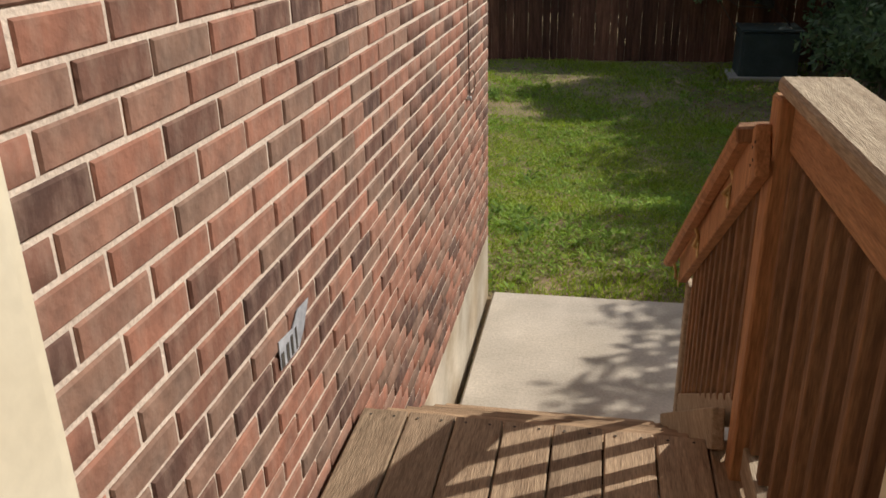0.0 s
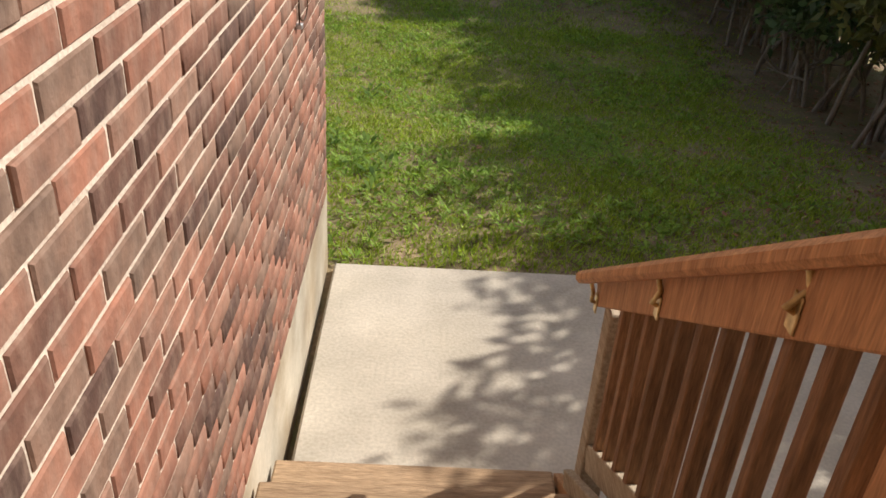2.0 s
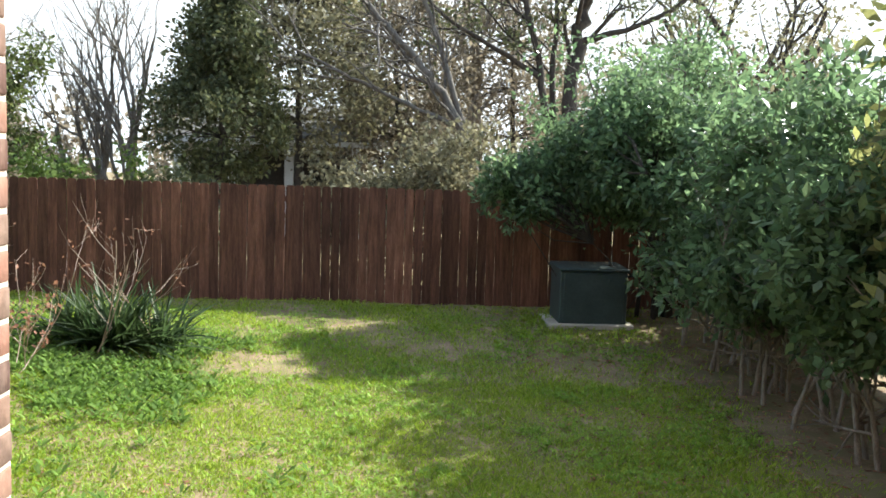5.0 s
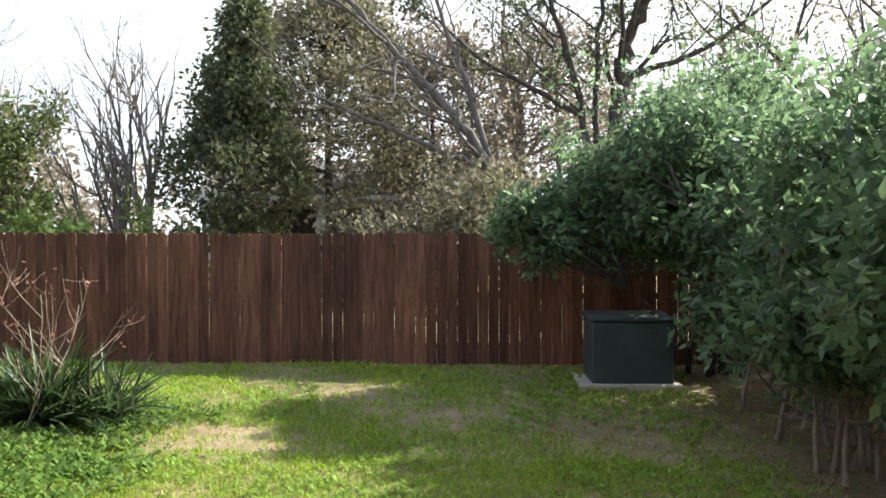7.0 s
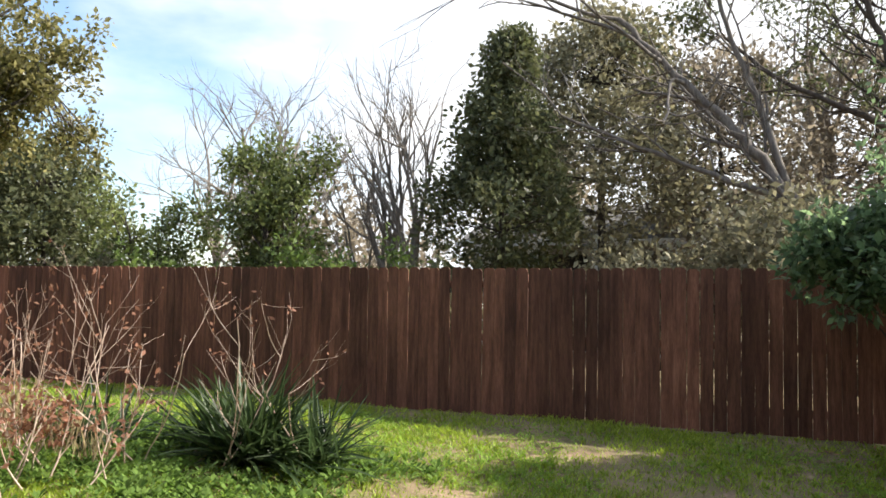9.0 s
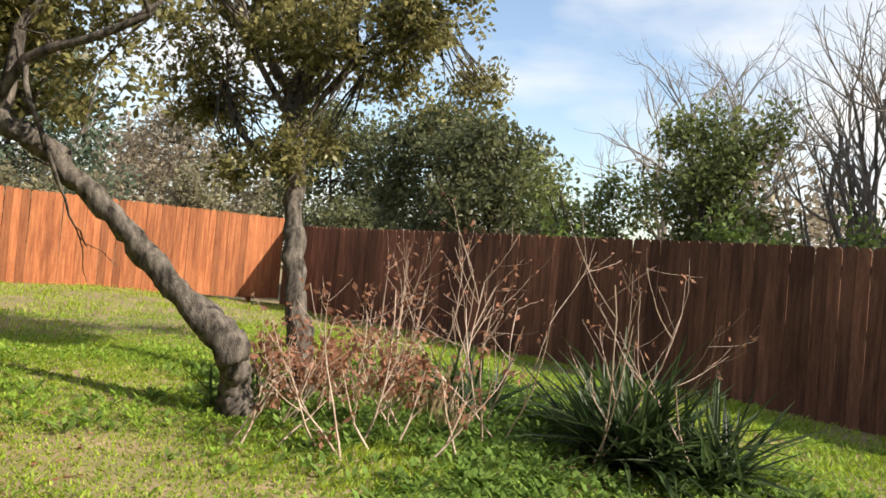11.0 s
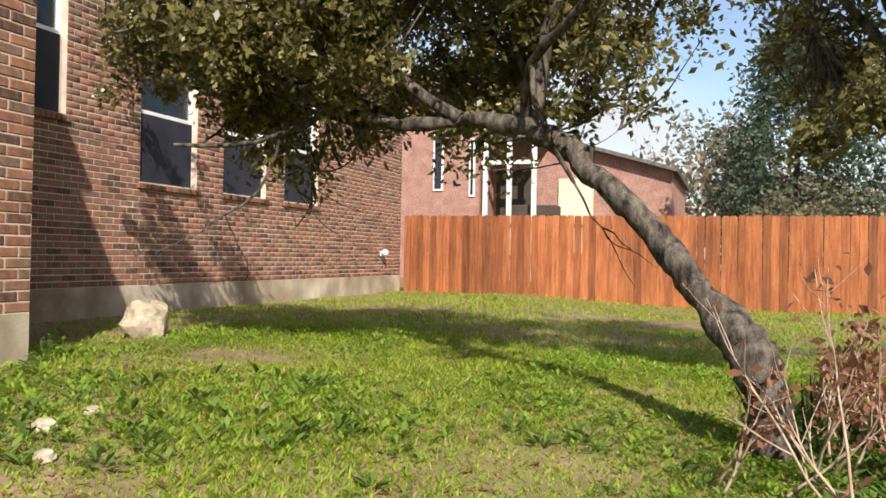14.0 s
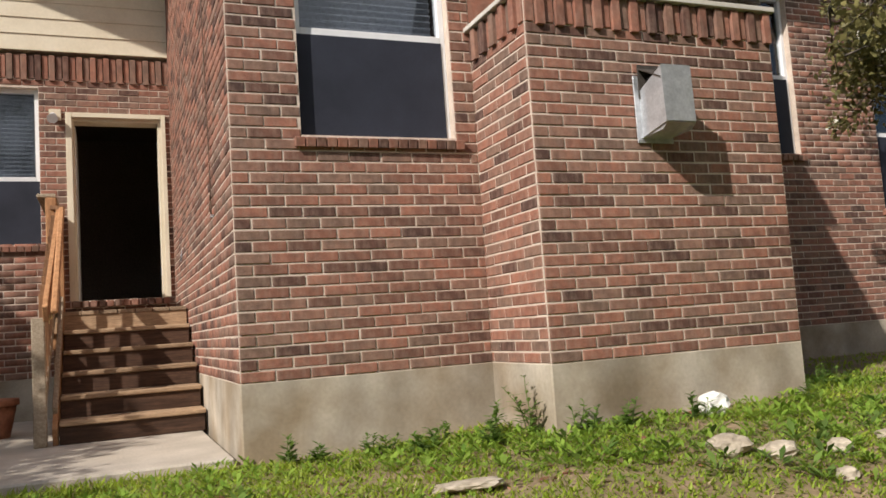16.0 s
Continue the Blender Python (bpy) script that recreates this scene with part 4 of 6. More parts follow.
def oak(name, trunk_pts, trunk_r, forks, blobs, seed, label, leaf_n, leaf_size):
    g = np.random.default_rng(seed)
    base = np.array(trunk_pts[0])
    pts = np.array(trunk_pts, float)
    t = np.linspace(0, 1, len(pts))
    tt = np.linspace(0, 1, len(pts) * 5)
    fine = np.stack([np.interp(tt, t, pts[:, k]) for k in range(3)], 1)
    for _ in range(3):
        fine[1:-1] = (fine[:-2] + fine[1:-1] * 2 + fine[2:]) / 4
    kink = np.array([[noise.noise(Vector((k * 0.45, i * 9.0, seed))) for i in range(3)] for k in range(len(tt))])
    fine[4:-1] += kink[4:-1] * np.array([0.05, 0.05, 0.03])
    rad = np.interp(tt, t, trunk_r) * (1 + 0.06 * np.sin(tt * 27) + g.normal(size=len(tt)) * 0.008)
    v, f = tube(fine, rad, 14)
    wob = np.array([noise.noise(Vector(p) * 7) + 0.6 * noise.noise(Vector(p) * 22) for p in v])
    ctr = np.repeat(fine, 14, 0)
    v = ctr + (v - ctr) * (0.88 + 0.34 * wob)[:, None]
    e = empty(name, *base, label=label, category="tree")
    np_mesh("trunk", v - base, f, BARK, e, True)
    tubes, tips = [], []
    for start, d, ln, r in forks:
        tb, tp = branching(start, d, ln, r, 3, g, split=(2, 3), shrink=0.7, wander=0.17, rise=0.07, open_=0.7)
        tubes += tb
        tips += tp
    tips = np.array(tips)
    clusters = fill(blobs, g, 1.38)
    clusters = np.array([c for c in clusters if ((tips - c) ** 2).sum(1).min() < 1.4])
    tubes += attach(clusters, tips, g)
    v, f = join_tubes(tubes)
    tagged(np_mesh("branchwork", v - base, f, BARK, e, True), kind="stuff")
    clusters = np.concatenate([clusters, tips[(tips[:, 2] > 1.7)][::4]])
    v, f = leaves(clusters, g.uniform(0.09, 0.26, len(clusters)), leaf_n, leaf_size, 0.52, 0.15, g)
    np_mesh("crown", v - base, f, L_OAK, e)
    return e


T1 = [(-3.93, 9.52, -0.3), (-3.9, 9.5, -0.07), (-3.84, 9.46, 0.12), (-3.82, 9.42, 0.3), (-3.98, 9.28, 0.48), (-4.15, 9.1, 0.68), (-4.3, 8.93, 0.9), (-4.38, 8.7, 1.14), (-4.44, 8.47, 1.36), (-4.54, 8.22, 1.58), (-4.62, 7.95, 1.7), (-4.75, 7.5, 1.78), (-4.85, 7.0, 1.76)]
oak("oak_tree", T1, [0.15, 0.135, 0.125, 0.13, 0.125, 0.098, 0.09, 0.088, 0.086, 0.084, 0.078, 0.062, 0.05],
    [((-4.6, 8.02, 1.68), (-0.1, 0.15, 1), 1.3, 0.06), ((-4.75, 7.5, 1.78), (0.2, -0.7, 0.45), 1.5, 0.048), ((-4.85, 7.0, 1.76), (-0.5, -0.8, 0.25), 1.6, 0.045),
     ((-4.85, 7.0, 1.76), (0.5, -0.8, 0.4), 1.5, 0.042), ((-4.62, 7.95, 1.7), (-0.8, -0.3, 0.6), 1.4, 0.042), ((-4.85, 7.0, 1.76), (-0.45, -1.0, 0.4), 2.2, 0.03), ((-4.6, 8.0, 1.7), (0.5, 0.3, 0.9), 1.3, 0.04)],
    [((-5.1, 6.7, 2.45), (1.35, 1.45, 0.8), 240), ((-4.7, 5.7, 2.2), (0.9, 0.7, 0.55), 60), ((-4.9, 7.1, 3.3), (2.1, 1.9, 1.0), 280), ((-5.2, 8.3, 2.5), (1.2, 0.9, 0.8), 80), ((-6.0, 8.4, 2.75), (1.0, 1.0, 0.55), 90), ((-5.9, 4.7, 2.75), (1.1, 0.9, 0.55), 80)], 11,
    "leaning live oak with a bent rough trunk and small leaves", 80000, 0.06)
T2 = [(-4.32, 10.26, -0.3), (-4.36, 10.24, 0.05), (-4.48, 10.21, 0.45), (-4.58, 10.2, 0.8), (-4.7, 10.21, 1.15), (-4.78, 10.22, 1.5), (-4.82, 10.22, 1.95), (-4.98, 10.2, 2.35)]
oak("oak_tree", T2, [0.13, 0.115, 0.098, 0.09, 0.09, 0.085, 0.075, 0.062],
    [((-4.98, 10.2, 2.35), (-0.75, 0.0, 0.7), 1.5, 0.055), ((-4.9, 10.2, 2.15), (0.25, 0.35, 0.9), 1.2, 0.04), ((-4.8, 10.22, 1.6), (-0.5, -0.5, 0.45), 1.1, 0.035),
     ((-4.82, 10.22, 1.9), (0.55, 0.2, 0.6), 0.9, 0.03), ((-4.98, 10.2, 2.35), (-0.2, 0.3, 1.0), 1.4, 0.05), ((-4.84, 10.2, 2.0), (0.2, -0.6, 0.7), 1.2, 0.035), ((-4.9, 10.2, 2.2), (0.05, 0.9, 0.5), 1.5, 0.04)],
    [((-5.45, 10.2, 2.75), (1.25, 1.2, 0.75), 110), ((-4.75, 10.2, 1.85), (0.5, 0.6, 0.4), 26), ((-4.45, 10.5, 2.6), (0.6, 0.7, 0.5), 24), ((-4.75, 11.8, 2.9), (0.8, 1.0, 0.6), 46), ((-5.6, 10.2, 3.6), (1.35, 1.3, 0.8), 60)], 13, "upright live oak with rough grey trunk and small leaves", 34000, 0.056)


# ---- hedge ----
def hedge():
    g = np.random.default_rng(21)
    spots = [(5.0, 4.6), (5.0, 5.7), (4.9, 6.8), (4.9, 7.9), (4.8, 9.0), (4.85, 10.1), (4.9, 11.2), (5.0, 12.3), (4.9, 13.4)]
    # two unseen tall shrubs, added to shade the slab and door wall
    spots += [(5.75, 3.3), (5.8, 2.0)]
    for n, (x, y) in enumerate(spots):
        z = float(gz(x, y))
        tall = 1.6 if y < 4 else 1.24 if y < 8.5 else 1.12
        e = empty("hedge_shrub", x, y, z, label="tall glossy evergreen shrub with bare stems at its foot", category="shrub", group="hedge along the yard")
        tubes, tips = [], []
        for k in range(7):
            an = g.uniform(0, 6.28)
            st = np.array([g.normal() * 0.22, g.normal() * 0.3, -0.05])
            tb, tp = branching(st, (0.22 * math.cos(an) + 0.05, 0.22 * math.sin(an), 1.0), 1.15 * g.uniform(0.8, 1.2), 0.026, 2, g, split=(3, 4), shrink=0.62, wander=0.1, rise=0.08, open_=0.6, sides=5)
            tubes += tb
            tips += tp
        tips = np.array(tips)
        clusters = fill([((0.05, 0, 1.85), (0.8, 0.9, 0.85), 130), ((0.25, 0, 1.15), (0.65, 0.85, 0.55), 56), ((0.1, 0, 2.6), (0.65, 0.7, 0.45), 30)], g, 0.55, 4)
        tubes += attach(clusters, tips, g, 0.005)
        v, f = join_tubes(tubes)
        tagged(np_mesh("stemwork", v * tall, f, PALEBARK, e, True), kind="stuff")
        clusters = np.concatenate([clusters, tips[tips[:, 2] > 0.8][::2]])
        v, f = leaves(clusters, 0.24, 12500, 0.108, 0.44, 0.25, g)
        # the near shrubs get the leaf colour painted as sunlit
        np_mesh("crown", v * tall, f, L_HEDGEY if n in (0, 1, 2, 3) else L_HEDGE, e)


hedge()


def overhang():
    """The big shrub whose crown hangs over the utility box."""
    g = np.random.default_rng(23)
    x, y = 4.75, 14.75
    z = float(gz(x, y))
    e = empty("overhanging_shrub", x, y, z, label="large evergreen shrub arching over the utility box", category="shrub")
    tubes, tips = [], []
    for k in range(9):
        d = (g.uniform(-0.22, 0.12), g.uniform(-0.3, 0.1), g.uniform(1.1, 1.4))
        tb, tp = branching((g.normal() * 0.15, g.normal() * 0.1, -0.05), d, 2.1 * g.uniform(0.85, 1.15), 0.04, 2, g, split=(3, 4), shrink=0.55, wander=0.1, rise=0.0, open_=0.7, sides=5)
        tubes += tb
        tips += tp
    tips = np.array(tips)
    clusters = fill([((-1.3, -0.4, 2.2), (1.15, 0.8, 0.75), 130), ((-0.5, -0.3, 2.6), (1.0, 0.8, 0.9), 90), ((-2.2, -0.5, 1.75), (0.55, 0.5, 0.4), 34)], g, 1.2, 4)
    tubes += attach(clusters, tips, g)
    v, f = join_tubes(tubes)
    tagged(np_mesh("stemwork", v, f, DARKBARK, e, True), kind="stuff")
    v, f = leaves(clusters, 0.28, 21000, 0.105, 0.46, 0.25, g)
    np_mesh("crown", v, f, L_HEDGE, e)


overhang()


# ---- trees beyond the fence ----
def far_tree(name, x, y, h, kind, seed, label, spread=1.0, leaf=None, leaf_n=0, size=0.14, bark=None, z0=None):
    g = np.random.default_rng(seed)
    z = float(gz(x, y)) - 0.1 if z0 is None else z0
    e = empty(name, x, y, z, label=label, category="tree")
    pts, rad = limb((0, 0, 0), (g.normal() * 0.08, g.normal() * 0.08, 1), h * 0.45, h * 0.022, h * 0.014, 7, 0.06, 0.05, g)
    v, f = tube(pts, rad, 9)
    np_mesh("trunk", v, f, bark or PALEBARK, e, True)
    tubes, tips = [], []
    for k in range(11 if kind != "bare" else 8):
        at = pts[g.integers(1 if leaf else 2, len(pts))]
        an = g.uniform(0, 6.28)
        tb, tp = branching(at, (spread * math.cos(an) * 0.7, spread * math.sin(an) * 0.7, 0.9), h * 0.33, h * 0.009, 3 if kind == "bare" else 2, g,
                           split=(2, 4), shrink=0.62, wander=0.12, rise=0.06, open_=0.5 * spread + 0.1, sides=4)
        tubes += tb
        tips += tp
    v, f = join_tubes(tubes)
    tagged(np_mesh("branchwork", v, f, bark or PALEBARK, e, True), kind="stuff")
    if leaf:
        v, f = leaves(np.array(tips), h * 0.085, leaf_n, size, 0.5, 0.2, g)
        np_mesh("crown", v, f, leaf, e)
    return e


def far_shrub(x, y, h, w, leaf, n, seed, size=0.12, label="rounded leafy shrub beyond the fence"):
    g = np.random.default_rng(seed)
    z = float(gz(x, y)) - 0.1
    e = empty("shrub", x, y, z, label=label, category="shrub")
    tubes, tips = [], []
    for k in range(7):
        an = g.uniform(0, 6.28)
        tb, tp = branching((0, 0, 0), (w / h * math.cos(an), w / h * math.sin(an), 1.0), h * 0.62, 0.03, 2, g, split=(2, 4), shrink=0.6, open_=0.6, sides=4)
        tubes += tb
        tips += tp
    v, f = join_tubes(tubes)
    tagged(np_mesh("stemwork", v, f, DARKBARK, e), kind="stuff")
    v, f = leaves(np.array(tips), h * 0.13, n, size, 0.5, 0.2, g)
    np_mesh("crown", v, f, leaf, e)


def evergreen(name, x, y, h, w, leaf, n, size, seed, label, point=0.6, foot=0.12, bark=DARKBARK):
    """A dense leafy tree: a straight trunk and clumps that fill an uneven, tapering outline."""
    g = np.random.default_rng(seed)
    z = float(gz(x, y)) - 0.1
    e = empty(name, x, y, z, label=label, category="tree")
    pts, rad = limb((0, 0, 0), (g.normal() * 0.03, g.normal() * 0.03, 1), h * 0.86, h * 0.018, h * 0.004, 9, 0.035, 0.05, g)
    v, f = tube(pts, rad, 8)
    np_mesh("trunk", v, f, bark, e, True)
    m = int(110 + 14 * h)
    t = g.random(m) ** 0.85
    lump = 0.72 + 0.42 * np.array([noise.noise(Vector((a * 5.0, seed * 3.1, 0.0))) for a in t])
    r = w / 2 * np.clip((1 - t) ** point * 1.25, 0, 1) * (0.55 + 0.45 * smoothstep(t / 0.25)) * (lump + 0.2 + g.normal(size=m) * 0.1) * (0.4 + 0.6 * g.random(m) ** 0.4)
    an = g.uniform(0, 6.283, m)
    c = np.stack([r * np.cos(an), r * np.sin(an), h * (foot + (1 - foot) * t)], 1) + pts[-1] * np.array([1, 1, 0]) * t[:, None]
    v, f = join_tubes(attach(c, pts - np.array([0, 0, h * 0.05]), g, 0.016))
    tagged(np_mesh("branchwork", v, f, bark, e, True), kind="stuff")
    v, f = leaves(c, g.uniform(0.05, 0.105, m) * (h * 0.4 + w * 0.9), n, size, 0.5, 0.2, g)
    np_mesh("crown", v, f, leaf, e)
    return e


def limbed_tree(name, x, y, stems, seed, label, bark, depth=3, leaf=None, leaf_n=0, size=0.12, rise=0.02, split=(2, 4), shrink=0.62):
    """A tree from its main stems; each stem is a line of points with a radius, and sheds limbs on the way."""
    g = np.random.default_rng(seed)
    e = empty(name, x, y, float(gz(x, y)) - 0.2, label=label, category="tree")
    base = np.array(e.matrix_basis.translation)
    tubes, tips = [], []
    for k, (pts, r, side, reach) in enumerate(stems):
        p = np.array(pts, float)
        tt = np.linspace(0, 1, len(p) * 4)
        fine = np.stack([np.interp(tt, np.linspace(0, 1, len(p)), p[:, i]) for i in range(3)], 1)
        for _ in range(2):
            fine[1:-1] = (fine[:-2] + fine[1:-1] * 2 + fine[2:]) / 4
        fine[1:] += g.normal(size=(len(tt) - 1, 3)) * r * 0.22
        v, f = tube(fine - base, np.linspace(r, r * 0.38, len(tt)) * (1 + g.normal(size=len(tt)) * 0.05), 9)
        np_mesh("trunk" if k == 0 else "stem", v, f, bark, e, True)
        for q in range(len(tt) // 3, len(tt), 2):
            d = fine[q] - fine[q - 1]
            d = d / (np.linalg.norm(d) + 1e-6) * 0.6 + np.array(side) * g.uniform(0.3, 1.1) + g.normal(size=3) * 0.45
            tb, tp = branching(fine[q] - base, d, reach * g.uniform(0.6, 1.2), r * 0.3, depth - 1, g, split=split, shrink=shrink, wander=0.13, rise=rise, open_=0.5, sides=4)
            tubes += tb
            tips += tp
    v, f = join_tubes(tubes)
    tagged(np_mesh("branchwork", v, f, bark, e, True), kind="stuff")
    if leaf:
        tips = np.array(tips)
        pick = tips[g.random(len(tips)) < 0.3]
        v, f = leaves(pick, 0.3, leaf_n, size, 0.5, 0.2, g)
        np_mesh("crown", v, f, leaf, e)


limbed_tree("bare_tree", 2.7, 20.0, [
    ([(2.75, 20, -0.4), (2.55, 20, 1.2), (2.1, 20, 2.7), (1.54, 20, 3.55), (0.9, 20.1, 4.35), (0.15, 20.1, 5.1), (-0.75, 20.2, 6.1)], 0.13, (-0.7, 0, 0.5), 2.2),
    ([(2.2, 20, 2.5), (1.8, 20.2, 3.6), (1.5, 20.4, 4.7), (1.0, 20.5, 6.0), (0.7, 20.5, 7.3)], 0.075, (-0.2, 0, 0.8), 1.8),
    ([(2.0, 20, 2.8), (0.9, 19.8, 3.2), (-0.3, 19.6, 3.7), (-1.6, 19.5, 4.3)], 0.06, (-0.5, 0, 0.5), 1.5)], 31, "leaning bare tree with grey-brown branching limbs", GREYBARK)
limbed_tree("oak_tree", 5.1, 24.0, [
    ([(5.0, 24, -0.4), (5.1, 24, 2.5), (5.15, 24, 4.6), (5.3, 24, 5.8), (5.65, 24, 6.8), (6.2, 24, 7.6), (6.6, 24, 9)], 0.23, (0.3, -0.2, 0.5), 2.4),
    ([(4.9, 24, 1.0), (4.5, 24, 3.5), (4.24, 24, 4.8), (3.88, 24, 6.2), (3.5, 24, 7.4), (3.3, 24, 8.6)], 0.12, (-0.6, 0, 0.3), 2.6),
    ([(5.0, 24, 1.5), (4.65, 24.2, 4.0), (4.7, 24.2, 5.5), (4.82, 24.2, 7.4), (5.0, 24.2, 9.0)], 0.1, (-0.4, 0, 0.5), 2.2),
    ([(4.3, 24, 4.4), (3.2, 23.8, 5.0), (2.0, 23.7, 5.6), (0.9, 23.6, 6.6)], 0.08, (-0.3, 0, 0.5), 1.9),
    ([(5.2, 24, 5.3), (6.4, 23.8, 5.6), (7.8, 23.6, 6.3), (9.2, 23.5, 7.5)], 0.09, (0.2, 0, 0.6), 2.2)], 32, "dark-limbed spreading oak with thin foliage", DARKBARK, 3, L_DARK, 9000, 0.12)
far_tree("oak_tree", 11.0, 29.0, 13.0, "leaf", 33, "dark-limbed spreading oak with thin foliage", 1.1, L_GREY, 6000, 0.17, DARKBARK)
# Tree added here to throw shade on the lawn by the back fence.
far_tree("oak_tree", 5.3, 17.1, 6.0, "leaf", 51, "airy evergreen tree added behind the fence corner for shade", 1.0, L_HEDGE, 9000, 0.11, GREYBARK)
far_tree("bare_tree", 3.8, 30.0, 11.0, "bare", 47, "tall bare tree behind the others", 1.0)
evergreen("juniper_tree", -3.5, 21.6, 6.7, 3.4, L_DARK, 21000, 0.125, 34, "dense dark juniper tree beyond the fence", 0.8, 0.3)
evergreen("oak_tree", -2.0, 25.2, 8.4, 5.2, L_GREY, 21000, 0.15, 35, "olive-grey leafy tree beyond the fence", 0.45, 0.32)
evergreen("oak_tree", 0.8, 27.0, 7.6, 5.6, L_HAZE, 12000, 0.15, 36, "dull grey-brown winter tree beyond the fence", 0.4)
evergreen("oak_tree", 4.4, 28.5, 8.2, 6.0, L_HAZE, 12000, 0.15, 48, "dull grey-brown winter tree beyond the fence", 0.4)
evergreen("conifer_tree", -22.6, 10.9, 7.3, 5.2, L_BLUE, 20800, 0.15, 49, "dense blue-green conifer beyond the side fence", 0.62)
far_tree("bare_tree", -12.5, 27.0, 9.0, "bare", 50, "broad bare tree far beyond the fence", 0.8)
far_tree("bare_tree", -5.5, 22.0, 6.6, "bare", 37, "bare multi-stemmed pale tree", 0.35)
far_tree("bare_tree", -6.7, 22.6, 6.8, "bare", 38, "bare multi-stemmed pale tree", 0.5)
far_tree("oak_tree", -7.9, 20.3, 4.9, "leaf", 39, "small leafy green tree above the fence", 0.55, L_LEAFY, 10000, 0.115, DARKBARK)
far_tree("oak_tree", -10.6, 20.0, 3.9, "leaf", 40, "small leafy green tree above the fence", 0.6, L_LEAFY, 9000, 0.11, DARKBARK)
far_tree("bare_tree", -16.0, 33.0, 10.0, "bare", 41, "broad bare tree far beyond the fence", 0.9)
far_tree("bare_tree", -22.0, 37.0, 10.5, "bare", 42, "broad bare tree far beyond the fence", 0.9)
evergreen("juniper_tree", -14.6, 20.6, 4.9, 4.2, L_DARK, 16000, 0.14, 43, "dense green juniper tree beyond the fence", 0.36)
evergreen("juniper_tree", -18.2, 21.2, 5.7, 4.8, L_DARK, 19200, 0.15, 44, "dense dark juniper tree beyond the fence", 0.36)
evergreen("juniper_tree", -21.8, 20.0, 5.9, 4.6, L_DARK, 16000, 0.15, 45, "dense green juniper tree beyond the fence", 0.36)
evergreen("oak_tree", -25.0, 16.0, 5.6, 5.2, L_HAZE, 14400, 0.13, 46, "dull grey-brown winter tree beyond the side fence", 0.4)
for i, (x, y, h, w, lf) in enumerate(((-5.6, 18.5, 2.4, 1.4, L_BRIGHT), (-8.6, 18.2, 2.1, 1.4, L_BRIGHT), (-11.8, 18.5, 2.0, 1.4, L_GREY), (-3.6, 18.4, 1.9, 1.2, L_DARK), (-0.2, 18.9, 2.4, 1.4, L_GREY), (1.2, 18.6, 3.1, 1.4, L_GREY),
                                      (2.8, 17.6, 2.7, 1.2, L_GREY), (-16.5, 17.8, 2.8, 1.5, L_DARK), (-18.0, 14.0, 3.0, 1.6, L_GREY), (-19.0, 10.5, 2.6, 1.6, L_GREY), (5.6, 17.2, 4.0, 1.6, L_HEDGE))):
    far_shrub(x, y, h, w, lf, 5000, 60 + i)


def woods():
    """A belt of thin grey winter woods that closes the distance."""
    g = np.random.default_rng(77)
    tubes, tips = [], []
    for k in range(64):
        an = radians(g.uniform(-25, 205))
        r = g.uniform(36, 62)
        x, y = -2 + r * math.cos(an), 6 + r * math.sin(an)
        tb, tp = branching((x, y, -0.6), (g.normal() * 0.1, g.normal() * 0.1, 1), 5.0 * g.uniform(0.7, 1.2), 0.12, 3, g, split=(3, 4), shrink=0.6, open_=0.45, sides=4)
        tubes += tb
        tips += tp
    v, f = join_tubes(tubes)
    tagged(np_mesh("far_woods", v, f, PALEBARK), "distant belt of grey bare winter trees", "woods", kind="stuff")
    v, f = leaves(np.array(tips), 1.3, 60000, 0.46, 0.5, 0.1, g)
    v[:, 2] -= np.repeat(g.random(60000) ** 1.5 * 5.0, 4)
    v[:, 2] = np.maximum(v[:, 2], -0.5)
    tagged(np_mesh("far_foliage", v, f, L_HAZE), "distant belt of dull grey-brown foliage", "woods", kind="stuff")


woods()


# ---- houses beyond ----
def far_house():
    e = empty("far_house", -3.0, 27.0, -0.4, label="low pale house half hidden behind trees", category="house")
    part("wall", box(-2.6, 2.6, 0, 6, 0, 2.9), PLASTER, e)
    bm = bmesh.new()
    add_box(bm, -3.1, 3.1, -0.8, 6.6, 2.9, 3.05)
    part("roof_edge", bm, WHITE, e)
    bm = box(-3.0, 3.0, -0.7, 6.5, 3.05, 4.3)
    for v in bm.verts:
        if v.co.z > 4:
            v.co.y = 2.9 + (v.co.y - 2.9) * 0.02
    part("roof", bm, SHINGLE, e)
    # solid dark sheet that paints the porch's shade over the wall
    part("porch_opening", box(-2.3, 2.3, -0.06, -0.02, 0.2, 2.7), DARK, e, "dark sheet painted as the shade inside the porch")
    for x in (-2.5, -1.0, 0.6, 2.5):
        part("porch_post", box(x - 0.12, x + 0.12, -0.7, -0.46, 0, 2.89), WHITE, e)
    for x in (-1.6, 1.2):
        w = part("window", box(x - 0.7, x + 0.7, -0.03, 0.0, 0.9, 2.3), WHITE, e)
        part("pane", box(x - 0.63, x + 0.63, -0.05, -0.032, 0.97, 2.23), SCREEN, w)


far_house()


